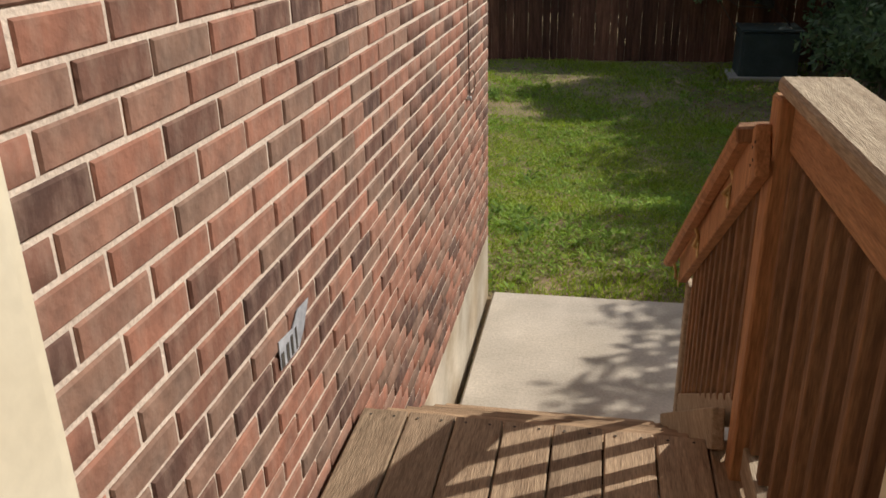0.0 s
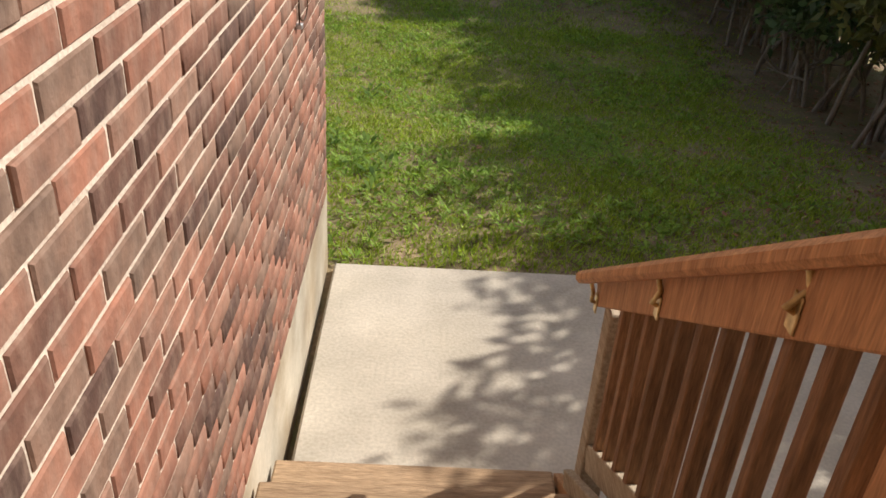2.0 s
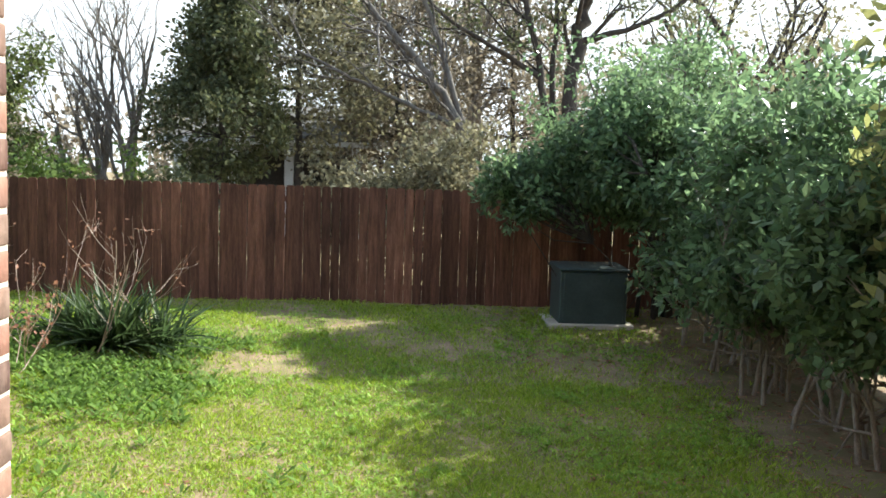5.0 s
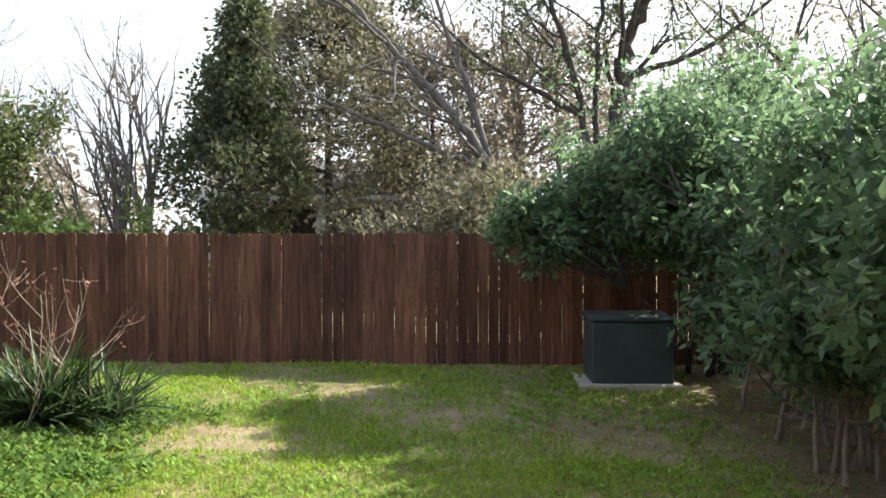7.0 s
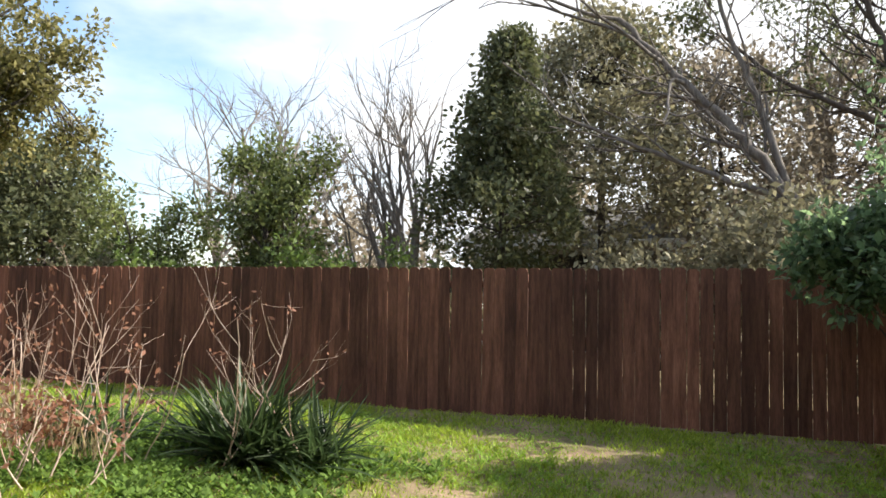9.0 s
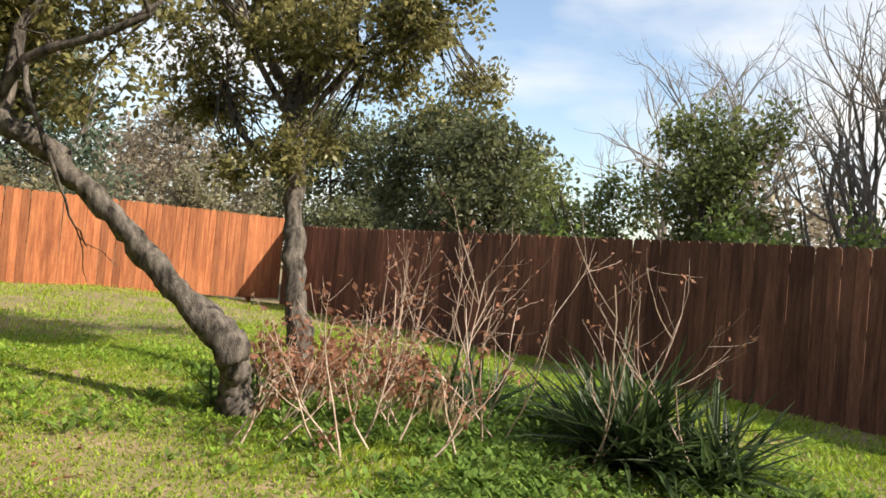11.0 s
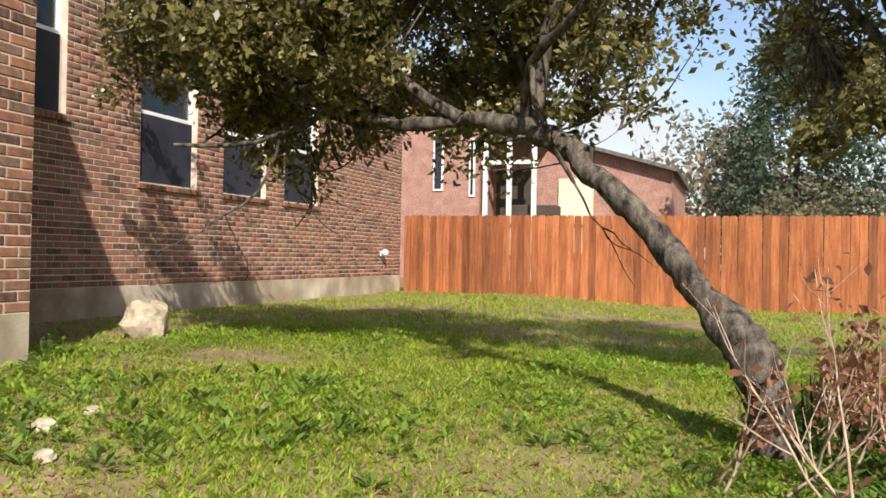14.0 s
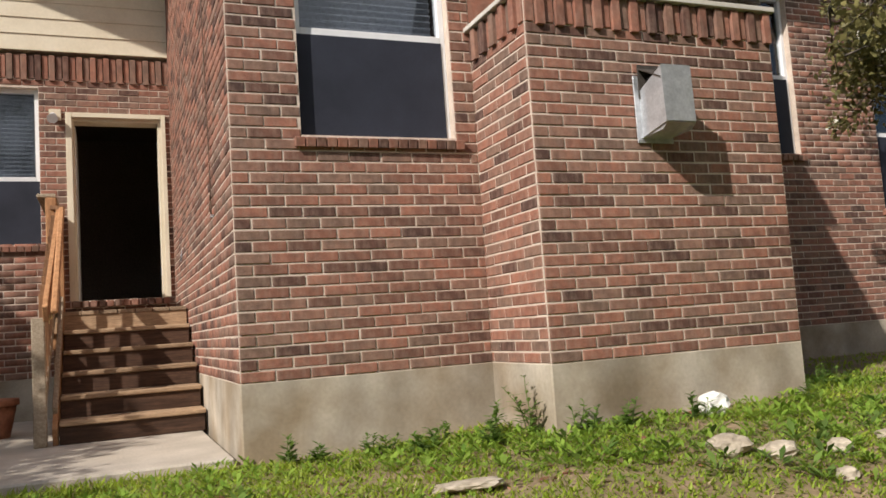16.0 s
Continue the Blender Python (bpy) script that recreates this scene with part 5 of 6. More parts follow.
def neighbour():
    e = empty("neighbour_house", -25.0, 0.0, -0.2, label="two-storey pink-brown brick house with white windows and covered patio", category="house")
    NB = mat("neighbour_brick", (0.30, 0.165, 0.135), (0.42, 0.25, 0.21), scale=3, rough=0.9, bump=0.4, bscale=18, grain=0.3)
    part("wall", box(-9, 0, -8, 1.45, 0, 6.4), NB, e)
    bm = box(-9, -1.6, 1.45, 7.4, 0, 5.6)
    for v in bm.verts:
        if v.co.z > 5 and v.co.y > 5:
            v.co.z = 3.9
    part("wall", bm, NB, e, "recessed wall behind the covered patio")
    for k, (y0, y1, z0, z1) in enumerate(((-9, 1.9, 6.4, 8.4),)):
        bm = box(-9.4, 0.4 if k == 0 else -1.2, y0, y1, z0, z1)
        for v in bm.verts:
            if v.co.z > z0 + 0.5:
                v.co.x = -4.5 + (v.co.x + 4.5) * 0.05
                v.co.y = y1 - 2.6 if v.co.y > y1 - 0.1 else v.co.y
        part("roof", bm, SHINGLE, e)
    part("roof", beam((-5.2, 1.46, 5.66), (-5.2, 7.6, 3.9), 8.0, 0.12), SHINGLE, e, "grey sloping lean-to roof")
    for y0, y1, z0, z1 in ((-0.15, 0.2, 3.2, 5.6), (1.1, 1.3, 3.0, 4.9), (-3.2, -2.0, 3.0, 5.0), (-6.0, -4.8, 3.0, 5.0), (-3.2, -2.0, 0.9, 2.3)):
        w = part("window", box(0, 0.05, y0, y1, z0, z1), WHITE, e)
        part("pane", box(0.052, 0.065, y0 + 0.06, y1 - 0.06, z0 + 0.07, z1 - 0.07), SCREEN, w)
    part("patio_opening", box(-1.58, -1.5, 1.6, 3.0, 0.3, 4.0), DARK, e, "dark sliding doors under the patio roof")
    for y in (1.62, 2.42, 3.24):
        part("patio_post", box(-0.2, -0.05, y - 0.07, y + 0.07, 0, 4.9), WHITE, e)
    part("patio_beam", box(-0.22, -0.03, 1.5, 3.35, 4.05, 4.17), WHITE, e)
    part("patio_roof", box(-1.49, 0.1, 1.46, 3.5, 4.9, 5.05), SHINGLE, e)
    part("shed_panel", box(-1.6, -1.52, 3.75, 4.9, 1.2, 3.7), CREAM, e, "pale cream panel on the wall")
    part("patio_table", box(-1.2, -0.4, 2.2, 3.9, 2.3, 2.75, 0.02), DARK, e)


neighbour()

# ---- shrubs in the yard ----
yucca_leaf = []


def yucca_leaf_mesh(bend, w):
    """One stiff channelled blade, a metre long, that droops towards its tip."""
    vs, fs = [], []
    for t, a in ((0, 0.7), (0.3, 1.0), (0.6, 0.85), (0.85, 0.45), (1.0, 0.06)):
        p = np.array([t, 0, -bend * t * t])
        vs += [p + np.array([0, -w * a, 0]), p + np.array([0, 0, -w * a * 0.5]), p + np.array([0, w * a, 0])]
    for j in range(4):
        o = j * 3
        fs += [(o, o + 1, o + 4, o + 3), (o + 1, o + 2, o + 5, o + 4)]
    me = bpy.data.meshes.new("leaf")
    me.from_pydata([tuple(v) for v in vs], [], fs)
    me.materials.append(L_YUCCA)
    return me


yucca_leaf += [yucca_leaf_mesh(bend, w) for bend, w in ((0.08, 0.022), (0.2, 0.026), (0.34, 0.024), (0.5, 0.028))]


def yucca(x, y, n, size, seed):
    g = np.random.default_rng(seed)
    e = empty("yucca_plant", x, y, float(gz(x, y)), label="dark green spiky yucca clump in the grass", category="plant")
    for i in range(n):
        ob = new("leaf", yucca_leaf[int(g.integers(0, 4))])
        ob.parent = e
        ob.matrix_basis = pose(g.normal() * 0.11, g.normal() * 0.11, 0.02, g.uniform(-25, 25), -math.degrees(g.uniform(0.15, 1.4)), g.uniform(0, 360)) @ Matrix.Scale(size * g.uniform(0.65, 1.15), 4)


yucca(-2.4, 11.8, 240, 0.88, 5)
yucca(-2.95, 12.1, 120, 0.75, 6)
yucca(-3.6, 11.3, 80, 0.6, 7)
yucca(-2.0, 12.1, 140, 0.75, 8)
yucca(-4.15, 9.6, 40, 0.4, 9)


def dry_shrub(x, y, h, n, seed, dead=200):
    g = np.random.default_rng(seed)
    z = float(gz(x, y))
    e = empty("dry_shrub", x, y, z, label="leafless dry shrub with thin pale twigs and dead leaves", category="shrub")
    tubes, tips = [], []
    for k in range(n):
        an, s = g.uniform(0, 6.28), g.uniform(0.25, 1.0)
        tb, tp = branching((g.normal() * 0.08, g.normal() * 0.08, 0), (s * math.cos(an), s * math.sin(an), 1.0), h * g.uniform(0.55, 0.8), 0.0085, 2, g, split=(2, 3), shrink=0.55, wander=0.075, open_=0.5, sides=4)
        tubes += tb
        tips += tp
    v, f = join_tubes(tubes)
    tagged(np_mesh("twigwork", v, f, TWIG, e), kind="stuff")
    v, f = leaves(np.array(tips), 0.05, int(dead * 0.8), 0.05, 0.5, 0.6, g)
    tagged(np_mesh("dead_foliage", v, f, L_DEAD, e), kind="stuff")


SHRUBS = [(-2.5, 11.5, 1.7, 3, 40), (-3.4, 11.2, 1.5, 3, 50), (-4.3, 11.5, 1.5, 4, 60), (-3.9, 10.8, 1.45, 3, 60), (-2.9, 10.9, 1.3, 3, 50), (-2.1, 12.0, 1.5, 2, 30), (-4.9, 11.2, 1.3, 3, 60),
          (-3.85, 10.2, 0.6, 5, 420), (-3.45, 10.45, 0.65, 5, 420), (-4.1, 10.05, 0.6, 5, 380), (-4.5, 10.8, 0.8, 4, 260), (-3.15, 10.1, 0.8, 4, 240), (-3.6, 9.7, 0.75, 4, 300), (-3.3, 9.4, 0.6, 3, 160), (-4.0, 9.75, 0.6, 4, 300), (-2.9, 9.7, 1.0, 3, 90), (-2.8, 10.4, 0.8, 3, 120)]
for i, (x, y, h, n, dl) in enumerate(SHRUBS):
    dry_shrub(x, y, h, n, 100 + i, dl)


def straw_tuft(x, y, h, n, seed):
    """A tuft of pale dead grass stalks, arching outwards."""
    g = np.random.default_rng(seed)
    e = empty("straw_tuft", x, y, float(gz(x, y)), label="tuft of pale dry grass stalks among dead leaves", category="grass tuft")
    an, out = g.uniform(0, 6.283, n), g.uniform(0.03, 0.32, n)
    d = np.stack([np.cos(an) * out, np.sin(an) * out, np.ones(n)], 1)
    s = np.stack([-np.sin(an), np.cos(an), np.zeros(n)], 1) * 0.0035
    b = np.stack([g.normal(size=n) * 0.07, g.normal(size=n) * 0.07, np.zeros(n)], 1)
    ln = (h * g.uniform(0.5, 1.1, n))[:, None]
    m, t = b + d * ln * 0.55, b + d * ln * np.array([1.3, 1.3, 0.97])
    v = np.stack([b - s, b + s, m + s * 0.8, t, m - s * 0.8], 1).reshape(-1, 3)
    tagged(np_mesh("straw", v, np.arange(n * 5).reshape(-1, 5), L_STRAW, e), kind="stuff")


for i, (x, y, h) in enumerate(((-4.0, 10.6, 0.4), (-3.6, 10.9, 0.45), (-4.3, 11.0, 0.5), (-3.2, 10.8, 0.35), (-4.7, 11.4, 0.5))):
    straw_tuft(x, y, h, 36, 300 + i)


# ---- rocks by the wall ----
def rock(x, y, w, d, h, seed, material=ROCK, label="rough pale limestone rock lying in the grass"):
    bm = bmesh.new()
    bmesh.ops.create_icosphere(bm, subdivisions=3, radius=0.5)
    g = np.random.default_rng(seed)
    off = Vector(g.uniform(-50, 50, 3))
    for v in bm.verts:
        p = v.co.normalized()
        p = Vector([math.copysign(abs(c) ** 0.75, c) for c in p])
        k = 1 + 0.35 * noise.noise(p * 1.6 + off) + 0.12 * noise.noise(p * 5 + off)
        v.co = Vector((p.x * w * 0.5 * k, p.y * d * 0.5 * k, p.z * h * 0.5 * k))
    ob = mesh_ob("rock", bm, material, smooth=False)
    ob.matrix_basis = pose(x, y, float(gz(x, y)) + h * 0.32, g.uniform(-12, 12), g.uniform(-12, 12), g.uniform(0, 360))
    tagged(ob, label, "rock")


rock(-2.62, 5.18, 0.17, 0.14, 0.15, 1, WHITEROCK, "small bright white limestone rock by the foundation")
rock(-2.05, 5.95, 0.22, 0.17, 0.11, 2)
rock(-2.2, 6.12, 0.16, 0.12, 0.08, 3)
rock(-2.45, 6.25, 0.11, 0.09, 0.08, 4)
rock(-2.2, 6.5, 0.09, 0.08, 0.06, 5)
rock(-2.8, 6.2, 0.09, 0.08, 0.05, 6)
rock(-5.25, 4.5, 0.34, 0.28, 0.36, 7)
rock(-5.5, 4.42, 0.2, 0.26, 0.34, 8)
rock(-0.8, 5.65, 0.32, 0.24, 0.05, 9, ROCK, "flat brown stone sunk in the grass")


# ---- fittings on the house ----
def wall_vent():
    e = empty("wall_vent", -2.52, YB, 1.965, label="galvanised steel exhaust vent hood on the brick wall", category="vent")
    part("flange", box(-0.13, 0.14, 0.01, 0.018, -0.23, 0.2, 0.002), GALV, e)
    a, b, t = -0.11, 0.1, 0.004
    prof = [(0.018, -0.2), (0.018, 0.1), (0.25, 0.2), (0.27, -0.15), (0.22, -0.19)]
    for x in (a, b - t):
        bm = bmesh.new()
        l_ = [bm.verts.new((x, y, z)) for y, z in prof]
        r_ = [bm.verts.new((x + t, y, z)) for y, z in prof]
        bm.faces.new(l_)
        bm.faces.new(r_[::-1])
        for i in range(5):
            j = (i + 1) % 5
            bm.faces.new((l_[j], l_[i], r_[i], r_[j]))
        bmesh.ops.recalc_face_normals(bm, faces=bm.faces)
        part("cheek", bm, GALV, e)
    part("hood_front", beam((0.0025, 0.261, 0.2), (0.0025, 0.272, -0.15), 0.22, 0.004, 0, (0, 1, 0)), GALV, e)
    part("hood_bottom", beam((0.0025, 0.268, -0.153), (0.0025, 0.02, -0.2), 0.216, 0.004, 0), GALV, e)
    part("damper", beam((0.0025, 0.03, 0.24), (0.0025, 0.24, 0.13), 0.21, 0.006, 0), DARK, e, "black inner flap")
    # solid dark plate standing for the shade inside the duct
    part("back_opening", box(-0.1, 0.105, 0.0185, 0.026, 0.05, 0.27), DARK, e, "dark plate painted as the shade inside the duct")
    for x in (-0.122, 0.132):
        for z in (-0.21, 0.18):
            part("screw", box(x - 0.006, x + 0.006, 0.0185, 0.022, z - 0.006, z + 0.006, 0.002), GALV, e)


wall_vent()


def wall_light(name, x, y, z, label):
    e = empty(name, x, y, z, label=label, category="lamp")
    part("back_plate", box(-0.05, 0.05, 0.008, 0.03, -0.05, 0.05, 0.006), WHITE, e)
    bm = bmesh.new()
    bmesh.ops.create_uvsphere(bm, u_segments=14, v_segments=9, radius=0.07, matrix=Matrix.Translation((0, 0.1, 0.02)))
    part("globe", bm, WHITE, e, "white round globe", True)


wall_light("wall_light", -14.43, YR, 0.86, "small white round light low on the brick wall")


def door_light():
    e = empty("door_light", 1.17, Y0, 3.2, label="small cream floodlight beside the back door", category="lamp")
    part("bracket", box(-0.06, 0.06, 0.008, 0.03, -0.05, 0.07, 0.004), CREAM, e)
    bm = bmesh.new()
    bmesh.ops.create_cone(bm, cap_ends=True, segments=14, radius1=0.055, radius2=0.03, depth=0.13, matrix=Matrix.Translation((0.02, 0.09, -0.03)) @ Matrix.Rotation(radians(60), 4, "X"))
    part("lamp_head", bm, WHITE, e)


door_light()


def flower_pot():
    """A large empty clay pot left on the slab behind the steps."""
    e = empty("flower_pot", 1.62, 1.35, 0.0, label="large terracotta flower pot standing on the patio slab", category="pot")
    CLAY = mat("terracotta", (0.26, 0.10, 0.055), (0.40, 0.17, 0.095), scale=7, rough=0.85, bump=0.2, bscale=50, grain=0.2)

    def turned(name, profile, material, label=""):
        bm = bmesh.new()
        rings = [[bm.verts.new((r * math.cos(k * math.pi / 12), r * math.sin(k * math.pi / 12), z)) for k in range(24)] for r, z in profile]
        for lo, hi in zip(rings, rings[1:]):
            for k in range(24):
                bm.faces.new((lo[k], lo[(k + 1) % 24], hi[(k + 1) % 24], hi[k]))
        bm.faces.new(rings[0][::-1])
        bm.faces.new(rings[-1])
        bmesh.ops.recalc_face_normals(bm, faces=bm.faces)
        part(name, bm, material, e, label, True)

    turned("bowl", [(0.13, 0.0), (0.135, 0.01), (0.185, 0.26), (0.18, 0.262)], CLAY)
    turned("rim", [(0.16, 0.263), (0.2, 0.264), (0.205, 0.27), (0.205, 0.315), (0.2, 0.32), (0.18, 0.32), (0.172, 0.29), (0.165, 0.285)], CLAY)
    turned("potting_soil", [(0.16, 0.286), (0.162, 0.29), (0.1, 0.297), (0.02, 0.3)], SOIL, "dark dry soil")


flower_pot()


def hose_cable():
    e = empty("hanging_cable", 0.0, 3.35, 1.6, label="thin brown cable hanging down the brick corner with a coiled end", category="cable")
    pts = [(0.02, -0.15 + 0.14 * t + 0.01 * math.sin(9 * t), 2.4 - 2.45 * t) for t in np.linspace(0, 1, 24)]
    v, f = tube(pts, [0.0035] * 24, 6)
    np_mesh("cable", v, f, CABLE, e, True)
    pts = [(0.03 + 0.01 * math.sin(t), 0.03 + 0.045 * math.sin(t), 0.03 + 0.065 * math.cos(t)) for t in np.linspace(0, 6.6, 22)]
    v, f = tube(pts, [0.003] * 22, 6)
    np_mesh("coil", v, f, CABLE, e, True)
    part("hook", box(0.006, 0.03, -0.01, 0.02, -0.06, -0.04, 0.003), GALV, e)


hose_cable()


def wall_plate():
    e = empty("wall_tag", 0.0, 0.63, 1.55, label="torn grey paper tag with dark bars on the brick wall", category="tag")
    bm = bmesh.new()
    prof = [(-0.09, -0.045), (0.03, -0.05), (0.07, -0.02), (0.12, 0.045), (0.04, 0.05), (0.0, 0.02), (-0.09, 0.03)]
    a_ = [bm.verts.new((0.0095, y, z)) for y, z in prof]
    b_ = [bm.verts.new((0.0115, y, z)) for y, z in prof]
    bm.faces.new(a_[::-1])
    bm.faces.new(b_)
    for i in range(7):
        j = (i + 1) % 7
        bm.faces.new((a_[i], a_[j], b_[j], b_[i]))
    bmesh.ops.recalc_face_normals(bm, faces=bm.faces)
    part("paper", bm, BLIND, e)
    for y, w in ((-0.085, 0.018), (-0.05, 0.016), (-0.02, 0.014), (0.012, 0.01)):
        part("bar", box(0.0118, 0.0128, y, y + w, -0.044, 0.012 + y * 0.2), DARK, e)


wall_plate()


# ---- grass and weeds ----
def open_lawn(x, y):
    """Where grass may stand: not on the slab, the house or under the hedge."""
    ok = (y > LA + 0.02) | ((x < XB1 - 0.1) & (y > YR + 0.15))
    ok &= ~((x < XB0 + 0.05) & (x > XB1 - 0.05) & (y < YB + 0.05))
    ok &= (x > FX + 0.1) & (x < FR - 0.2) & (y < FY - 0.08)
    return ok


def patch(x, y, s=1.0, o=0.0):
    return np.array([noise.noise(Vector((a * s + o, b * s - o, o))) for a, b in zip(x, y)])


def worn(x, y):
    """Thin growth on the trodden strip along the house."""
    return 0.72 * smoothstep((7.3 - y) / 2.0) * smoothstep((x + 6.2) / 1.5) * smoothstep((0.4 - x) / 1.2) * (0.75 + 0.5 * patch(x, y, 2.1, 30.0))


def blades(name, n, xr, yr, hgt, width, material, seed, label, thin=0.0, even=False):
    """Bent grass blades, thick and thin in patches; even: a short close sward."""
    g = np.random.default_rng(seed)
    x, y = g.uniform(*xr, n), g.uniform(*yr, n)
    keep = open_lawn(x, y)
    x, y = x[keep], y[keep]
    den = 0.8 * patch(x, y, 0.75, 3.0) + 0.5 * patch(x, y, 2.6, 9.0) + 0.45 * patch(x, y, 6.5, 19.0)
    shade = smoothstep((x - 2.9 - 0.09 * (y - 5)) / 1.5)
    bare = smoothstep((patch(x, y, 1.15, 41.0) - 0.3) / 0.15) * smoothstep((9.0 - y) / 1.0) * smoothstep((x + 6.0) / 1.0)
    cover = np.full(len(x), 0.9) - 0.85 * bare if even else np.clip(0.85 + 1.3 * den - thin, 0.4, 1) * (1 - 0.5 * bare)
    keep = g.random(len(x)) < cover * (1 - 0.93 * shade) * (1 - worn(x, y))
    x, y, den = x[keep], y[keep], den[keep]
    k = len(x)
    z = gz(x, y)
    h = hgt * g.uniform(0.4, 1.25, k) * (1.0 if even else np.clip(1 + 0.9 * den, 0.45, 1.7))
    an = g.uniform(0, 6.283, k)
    lean = g.uniform(0.15, 0.9, k) * (1.7 if even else 1.0)
    d = np.stack([np.cos(an) * lean, np.sin(an) * lean, np.ones(k)], 1)
    s = np.stack([-np.sin(an), np.cos(an), np.zeros(k)], 1) * (width * g.uniform(0.6, 1.3, k))[:, None]
    p = np.stack([x, y, z - 0.008], 1)
    mid = p + d * (h * 0.55)[:, None]
    tip = p + d * h[:, None] * np.array([1.25, 1.25, 0.92])
    v = np.stack([p - s, p + s * 0.4, mid + s, tip], 1).reshape(-1, 3)
    tagged(np_mesh(name, v, np.arange(k * 4).reshape(-1, 4), material), label, "grass", kind="stuff")


blades("grass", 210000, (-7.0, 4.6), (4.2, 11.5), 0.042, 0.0048, GRASSM, 1, "patchy sunlit green lawn grass")
blades("short_grass", 190000, (-7.5, 4.0), (4.3, 11.0), 0.03, 0.006, GRASSM, 12, "short close sward of green lawn grass", even=True)
blades("grass", 110000, (-15.5, 5.6), (2.7, 15.4), 0.055, 0.007, GRASSM, 2, "patchy sunlit green lawn grass")
blades("grass", 60000, (-9.0, 4.2), (11.0, 15.4), 0.06, 0.0065, GRASSM, 8, "patchy shaded lawn grass along the fence")
blades("dry_grass", 30000, (-9.0, 4.0), (4.2, 13.0), 0.05, 0.004, L_STRAW, 3, "thin straw-coloured dry grass among the green", 0.1)


def weeds(name, n, xr, yr, size, seed, label, bias=0.0, material=None):
    """Low broad-leaved rosettes."""
    g = np.random.default_rng(seed)
    x, y = g.uniform(*xr, n), g.uniform(*yr, n)
    keep = open_lawn(x, y)
    x, y = x[keep], y[keep]
    den = patch(x, y, 0.9, 17.0)
    shade = smoothstep((x - 3.1 - 0.09 * (y - 5)) / 1.4)
    keep = g.random(len(x)) < np.clip(0.35 + 1.9 * den + bias, 0.0, 1) * (1 - 0.9 * shade) * (1 - worn(x, y) * (bias < 0.18))
    rim = np.minimum(np.minimum(x - xr[0], xr[1] - x), np.minimum(y - yr[0], yr[1] - y)) + 0.35 * patch(x, y, 1.8, 55.0)
    keep &= (g.random(len(x)) < smoothstep(rim / 0.8)) | (bias == 0.2)
    x, y = x[keep], y[keep]
    z = gz(x, y)
    c = np.stack([x, y, z + 0.02], 1)
    per = 7
    k = len(c) * per
    an = g.uniform(0, 6.283, k)
    up = g.uniform(0.15, 1.0, k)
    d = np.stack([np.cos(an) * np.cos(up), np.sin(an) * np.cos(up), np.sin(up)], 1)
    s = np.stack([-np.sin(an), np.cos(an), np.zeros(k)], 1)
    ln = (size * g.uniform(0.5, 1.3, k))[:, None]
    p = np.repeat(c, per, 0) + d * ln * 0.15
    w = ln * 0.15
    v = np.stack([p, p + d * ln * 0.55 + s * w, p + d * ln * np.array([1, 1, 0.8]), p + d * ln * 0.55 - s * w], 1).reshape(-1, 3)
    tagged(np_mesh(name, v, np.arange(k * 4).reshape(-1, 4), material or L_WEED), label, "weeds", kind="stuff")


weeds("weeds", 14000, (-7.0, 4.5), (4.2, 15.0), 0.06, 4, "low broad-leaved weeds among the grass")
weeds("clover", 36000, (-10.0, 3.0), (4.4, 15.0), 0.032, 5, "small-leaved clover spread through the lawn", 0.3)
weeds("foundation_weeds", 900, (-3.6, 0.3), (4.25, 5.9), 0.066, 6, "leafy weeds along the house foundation", 0.2)
weeds("dock_weeds", 480, (-4.8, 0.5), (5.2, 9.5), 0.1, 9, "dark broad-leaved dock clumps in the lawn", 0.19, L_DOCK)
weeds("shrub_weeds", 4300, (-5.4, -0.8), (9.2, 13.0), 0.1, 7, "leafy dark weeds below the dry shrubs", 0.7, L_DOCK)


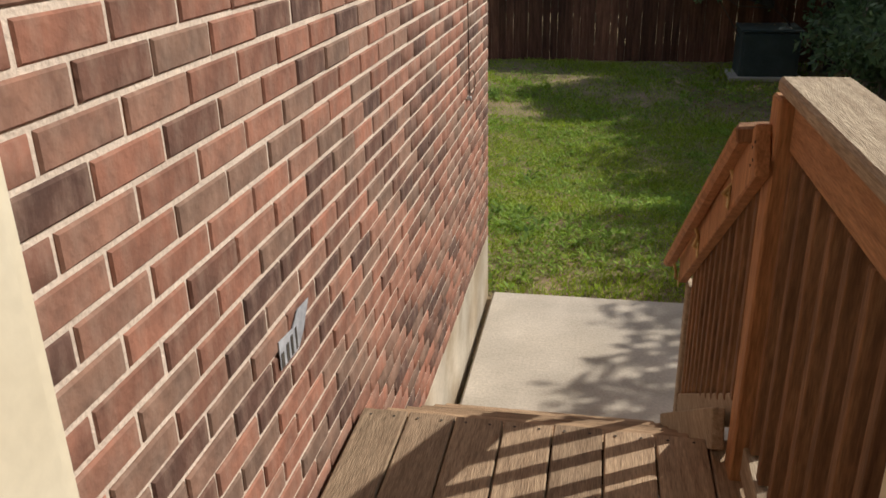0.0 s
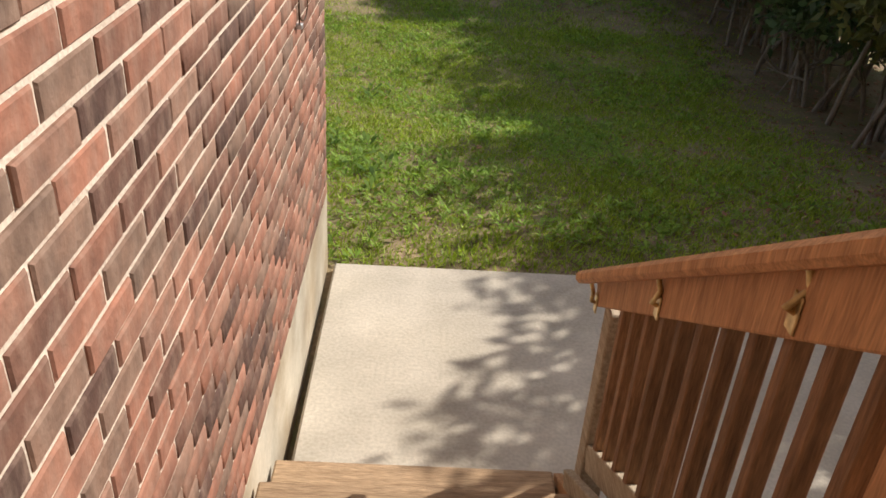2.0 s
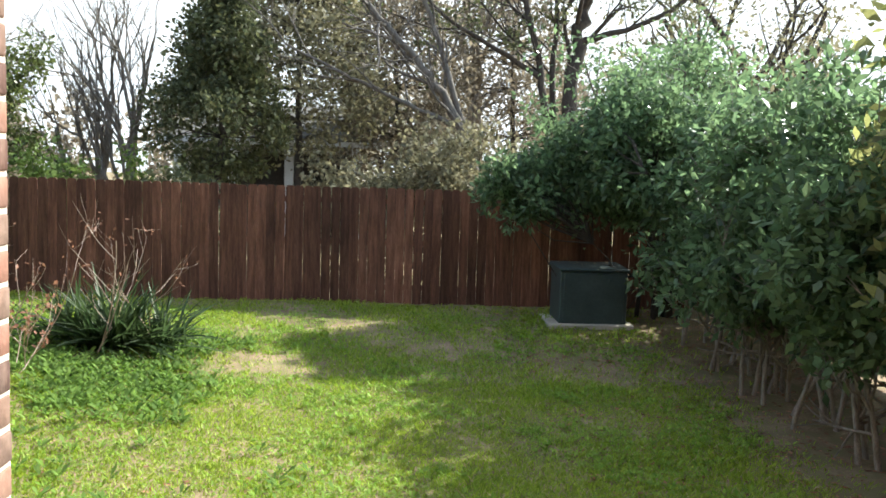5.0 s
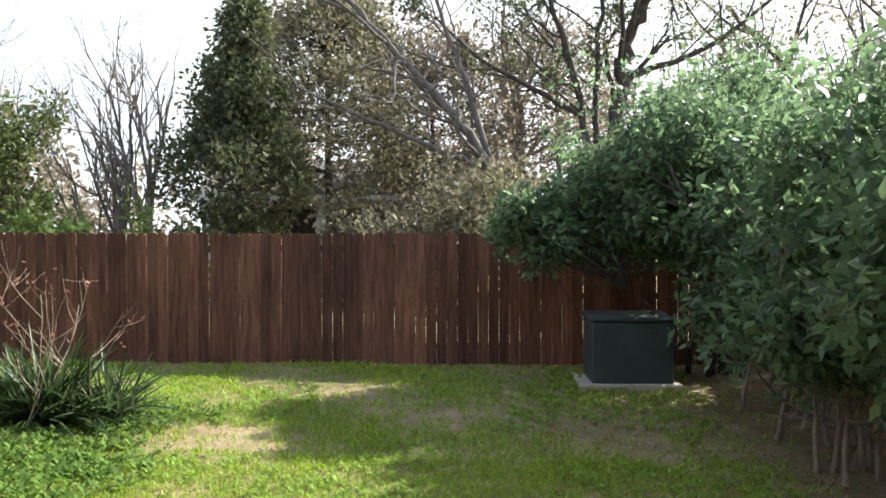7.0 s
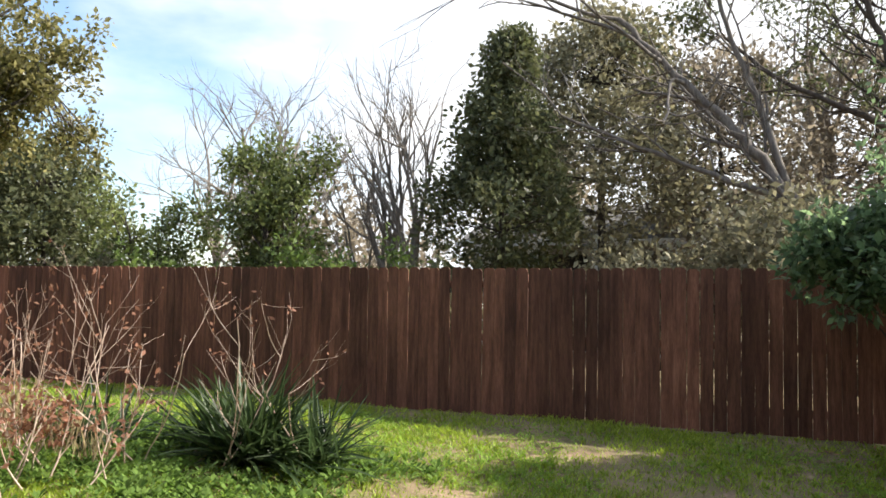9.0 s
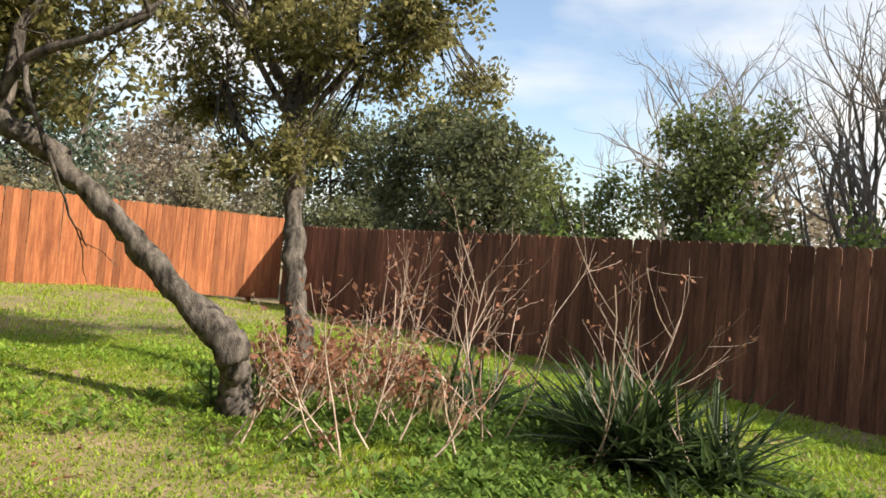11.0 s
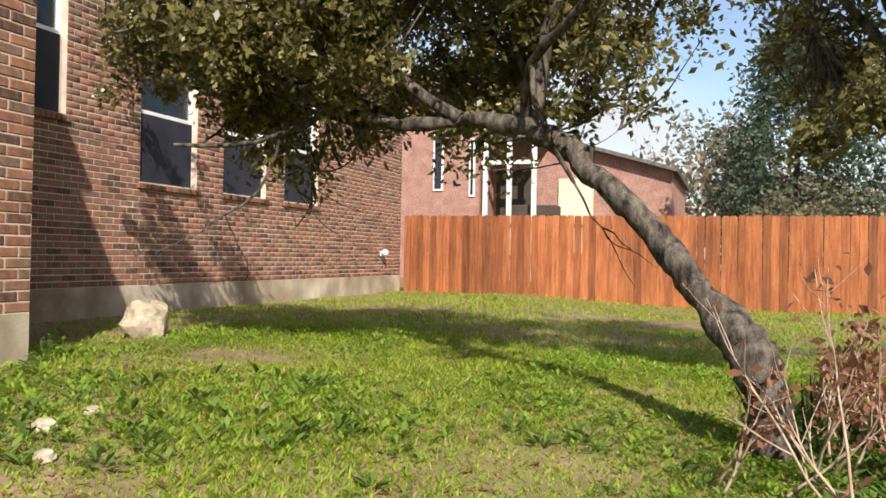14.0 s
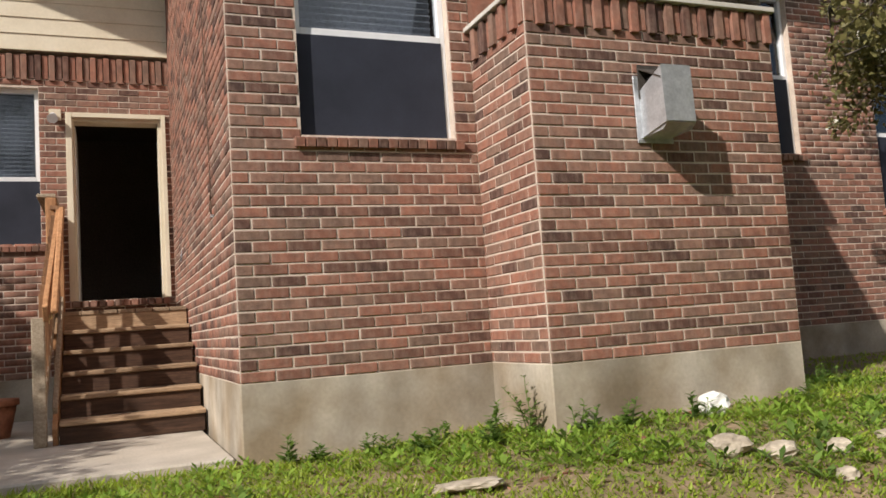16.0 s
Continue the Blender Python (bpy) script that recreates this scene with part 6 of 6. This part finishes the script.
def tall_weed(x, y, h, seed, stems=3):
    """Upright stems set with leaves, as sow thistle grows by a wall."""
    g = np.random.default_rng(seed)
    e = empty("tall_weed", x, y, float(gz(x, y)), label="upright leafy green weed by the house foundation", category="weed")
    tubes, at, out = [], [], []
    for k in range(stems):
        pts, rad = limb((g.normal() * 0.03, g.normal() * 0.03, -0.01), (g.normal() * 0.25, g.normal() * 0.25, 1), h * g.uniform(0.6, 1.0), 0.004, 0.002, 7, 0.1, 0.1, g)
        tubes.append(tube(pts, rad, 5))
        for p, f in zip(pts[1:], np.linspace(1.0, 0.45, 7)):
            for _ in range(3):
                at.append(p)
                out.append(f)
    v, f = join_tubes(tubes)
    np_mesh("stem", v, f, L_DOCK, e, True)
    at, out = np.array(at), np.array(out)
    n = len(at)
    an, up = g.uniform(0, 6.283, n), g.uniform(-0.1, 0.7, n)
    d = np.stack([np.cos(an) * np.cos(up), np.sin(an) * np.cos(up), np.sin(up)], 1)
    s = np.stack([-np.sin(an), np.cos(an), np.zeros(n)], 1)
    ln = (0.1 * out * g.uniform(0.7, 1.2, n))[:, None]
    v = np.stack([at, at + d * ln * 0.5 + s * ln * 0.2, at + d * ln * np.array([1, 1, 0.75]), at + d * ln * 0.5 - s * ln * 0.2], 1).reshape(-1, 3)
    tagged(np_mesh("foliage", v, np.arange(n * 4).reshape(-1, 4), L_DOCK, e), kind="stuff")


for i, (x, y, h, k) in enumerate(((-1.55, 4.85, 0.36, 4), (-1.4, 4.7, 0.22, 4), (-1.75, 5.1, 0.2, 3), (-1.1, 4.55, 0.16, 4), (-2.0, 5.2, 0.18, 4), (-0.75, 4.5, 0.15, 4), (-2.45, 5.3, 0.16, 3), (-0.4, 4.45, 0.14, 3), (-3.3, 5.25, 0.2, 2), (-3.6, 5.05, 0.2, 2), (-1.25, 5.0, 0.17, 4), (-0.9, 4.8, 0.15, 4), (-0.2, 4.4, 0.2, 3), (-3.9, 4.9, 0.16, 3))):
    tall_weed(x, y, h, 400 + i, k)


def litter():
    g = np.random.default_rng(55)
    n = 6200
    x, y = g.uniform(2.2, 6.3, n), g.uniform(4.3, 15.3, n)
    x[:1000], y[:1000] = g.uniform(-5, 1, 1000), g.uniform(5.1, 8.5, 1000)
    c = np.stack([x, y, gz(x, y) + 0.012], 1)
    v, f = leaves(c, 0.01, n, 0.06, 0.5, 0.0, g)
    v = v.reshape(-1, 4, 3)
    v[:, :, 2] = v[:, :1, 2] + (v[:, :, 2] - v[:, :1, 2]) * 0.25
    tagged(np_mesh("leaf_litter", v.reshape(-1, 3), f, L_DEAD), "brown fallen leaves on bare soil and lawn", "leaf litter", kind="stuff")


litter()


def lid_litter():
    g = np.random.default_rng(56)
    c = np.stack([g.uniform(3.12, 4.0, 46), g.uniform(14.25, 14.8, 46), np.full(46, float(gz(3.7, 14.4)) - 0.07 + 0.937)], 1)
    v, f = leaves(c, 0.004, 46, 0.055, 0.5, 0.0, g)
    v = v.reshape(-1, 4, 3)
    v[:, :, 2] = c[0, 2] + 0.002 + np.abs(v[:, :, 2] - v[:, :1, 2]) * 0.2
    tagged(np_mesh("fallen_leaves", v.reshape(-1, 3), f, L_STRAW), "pale fallen leaves lying on the utility cabinet lid", "leaf litter", kind="stuff")


lid_litter()
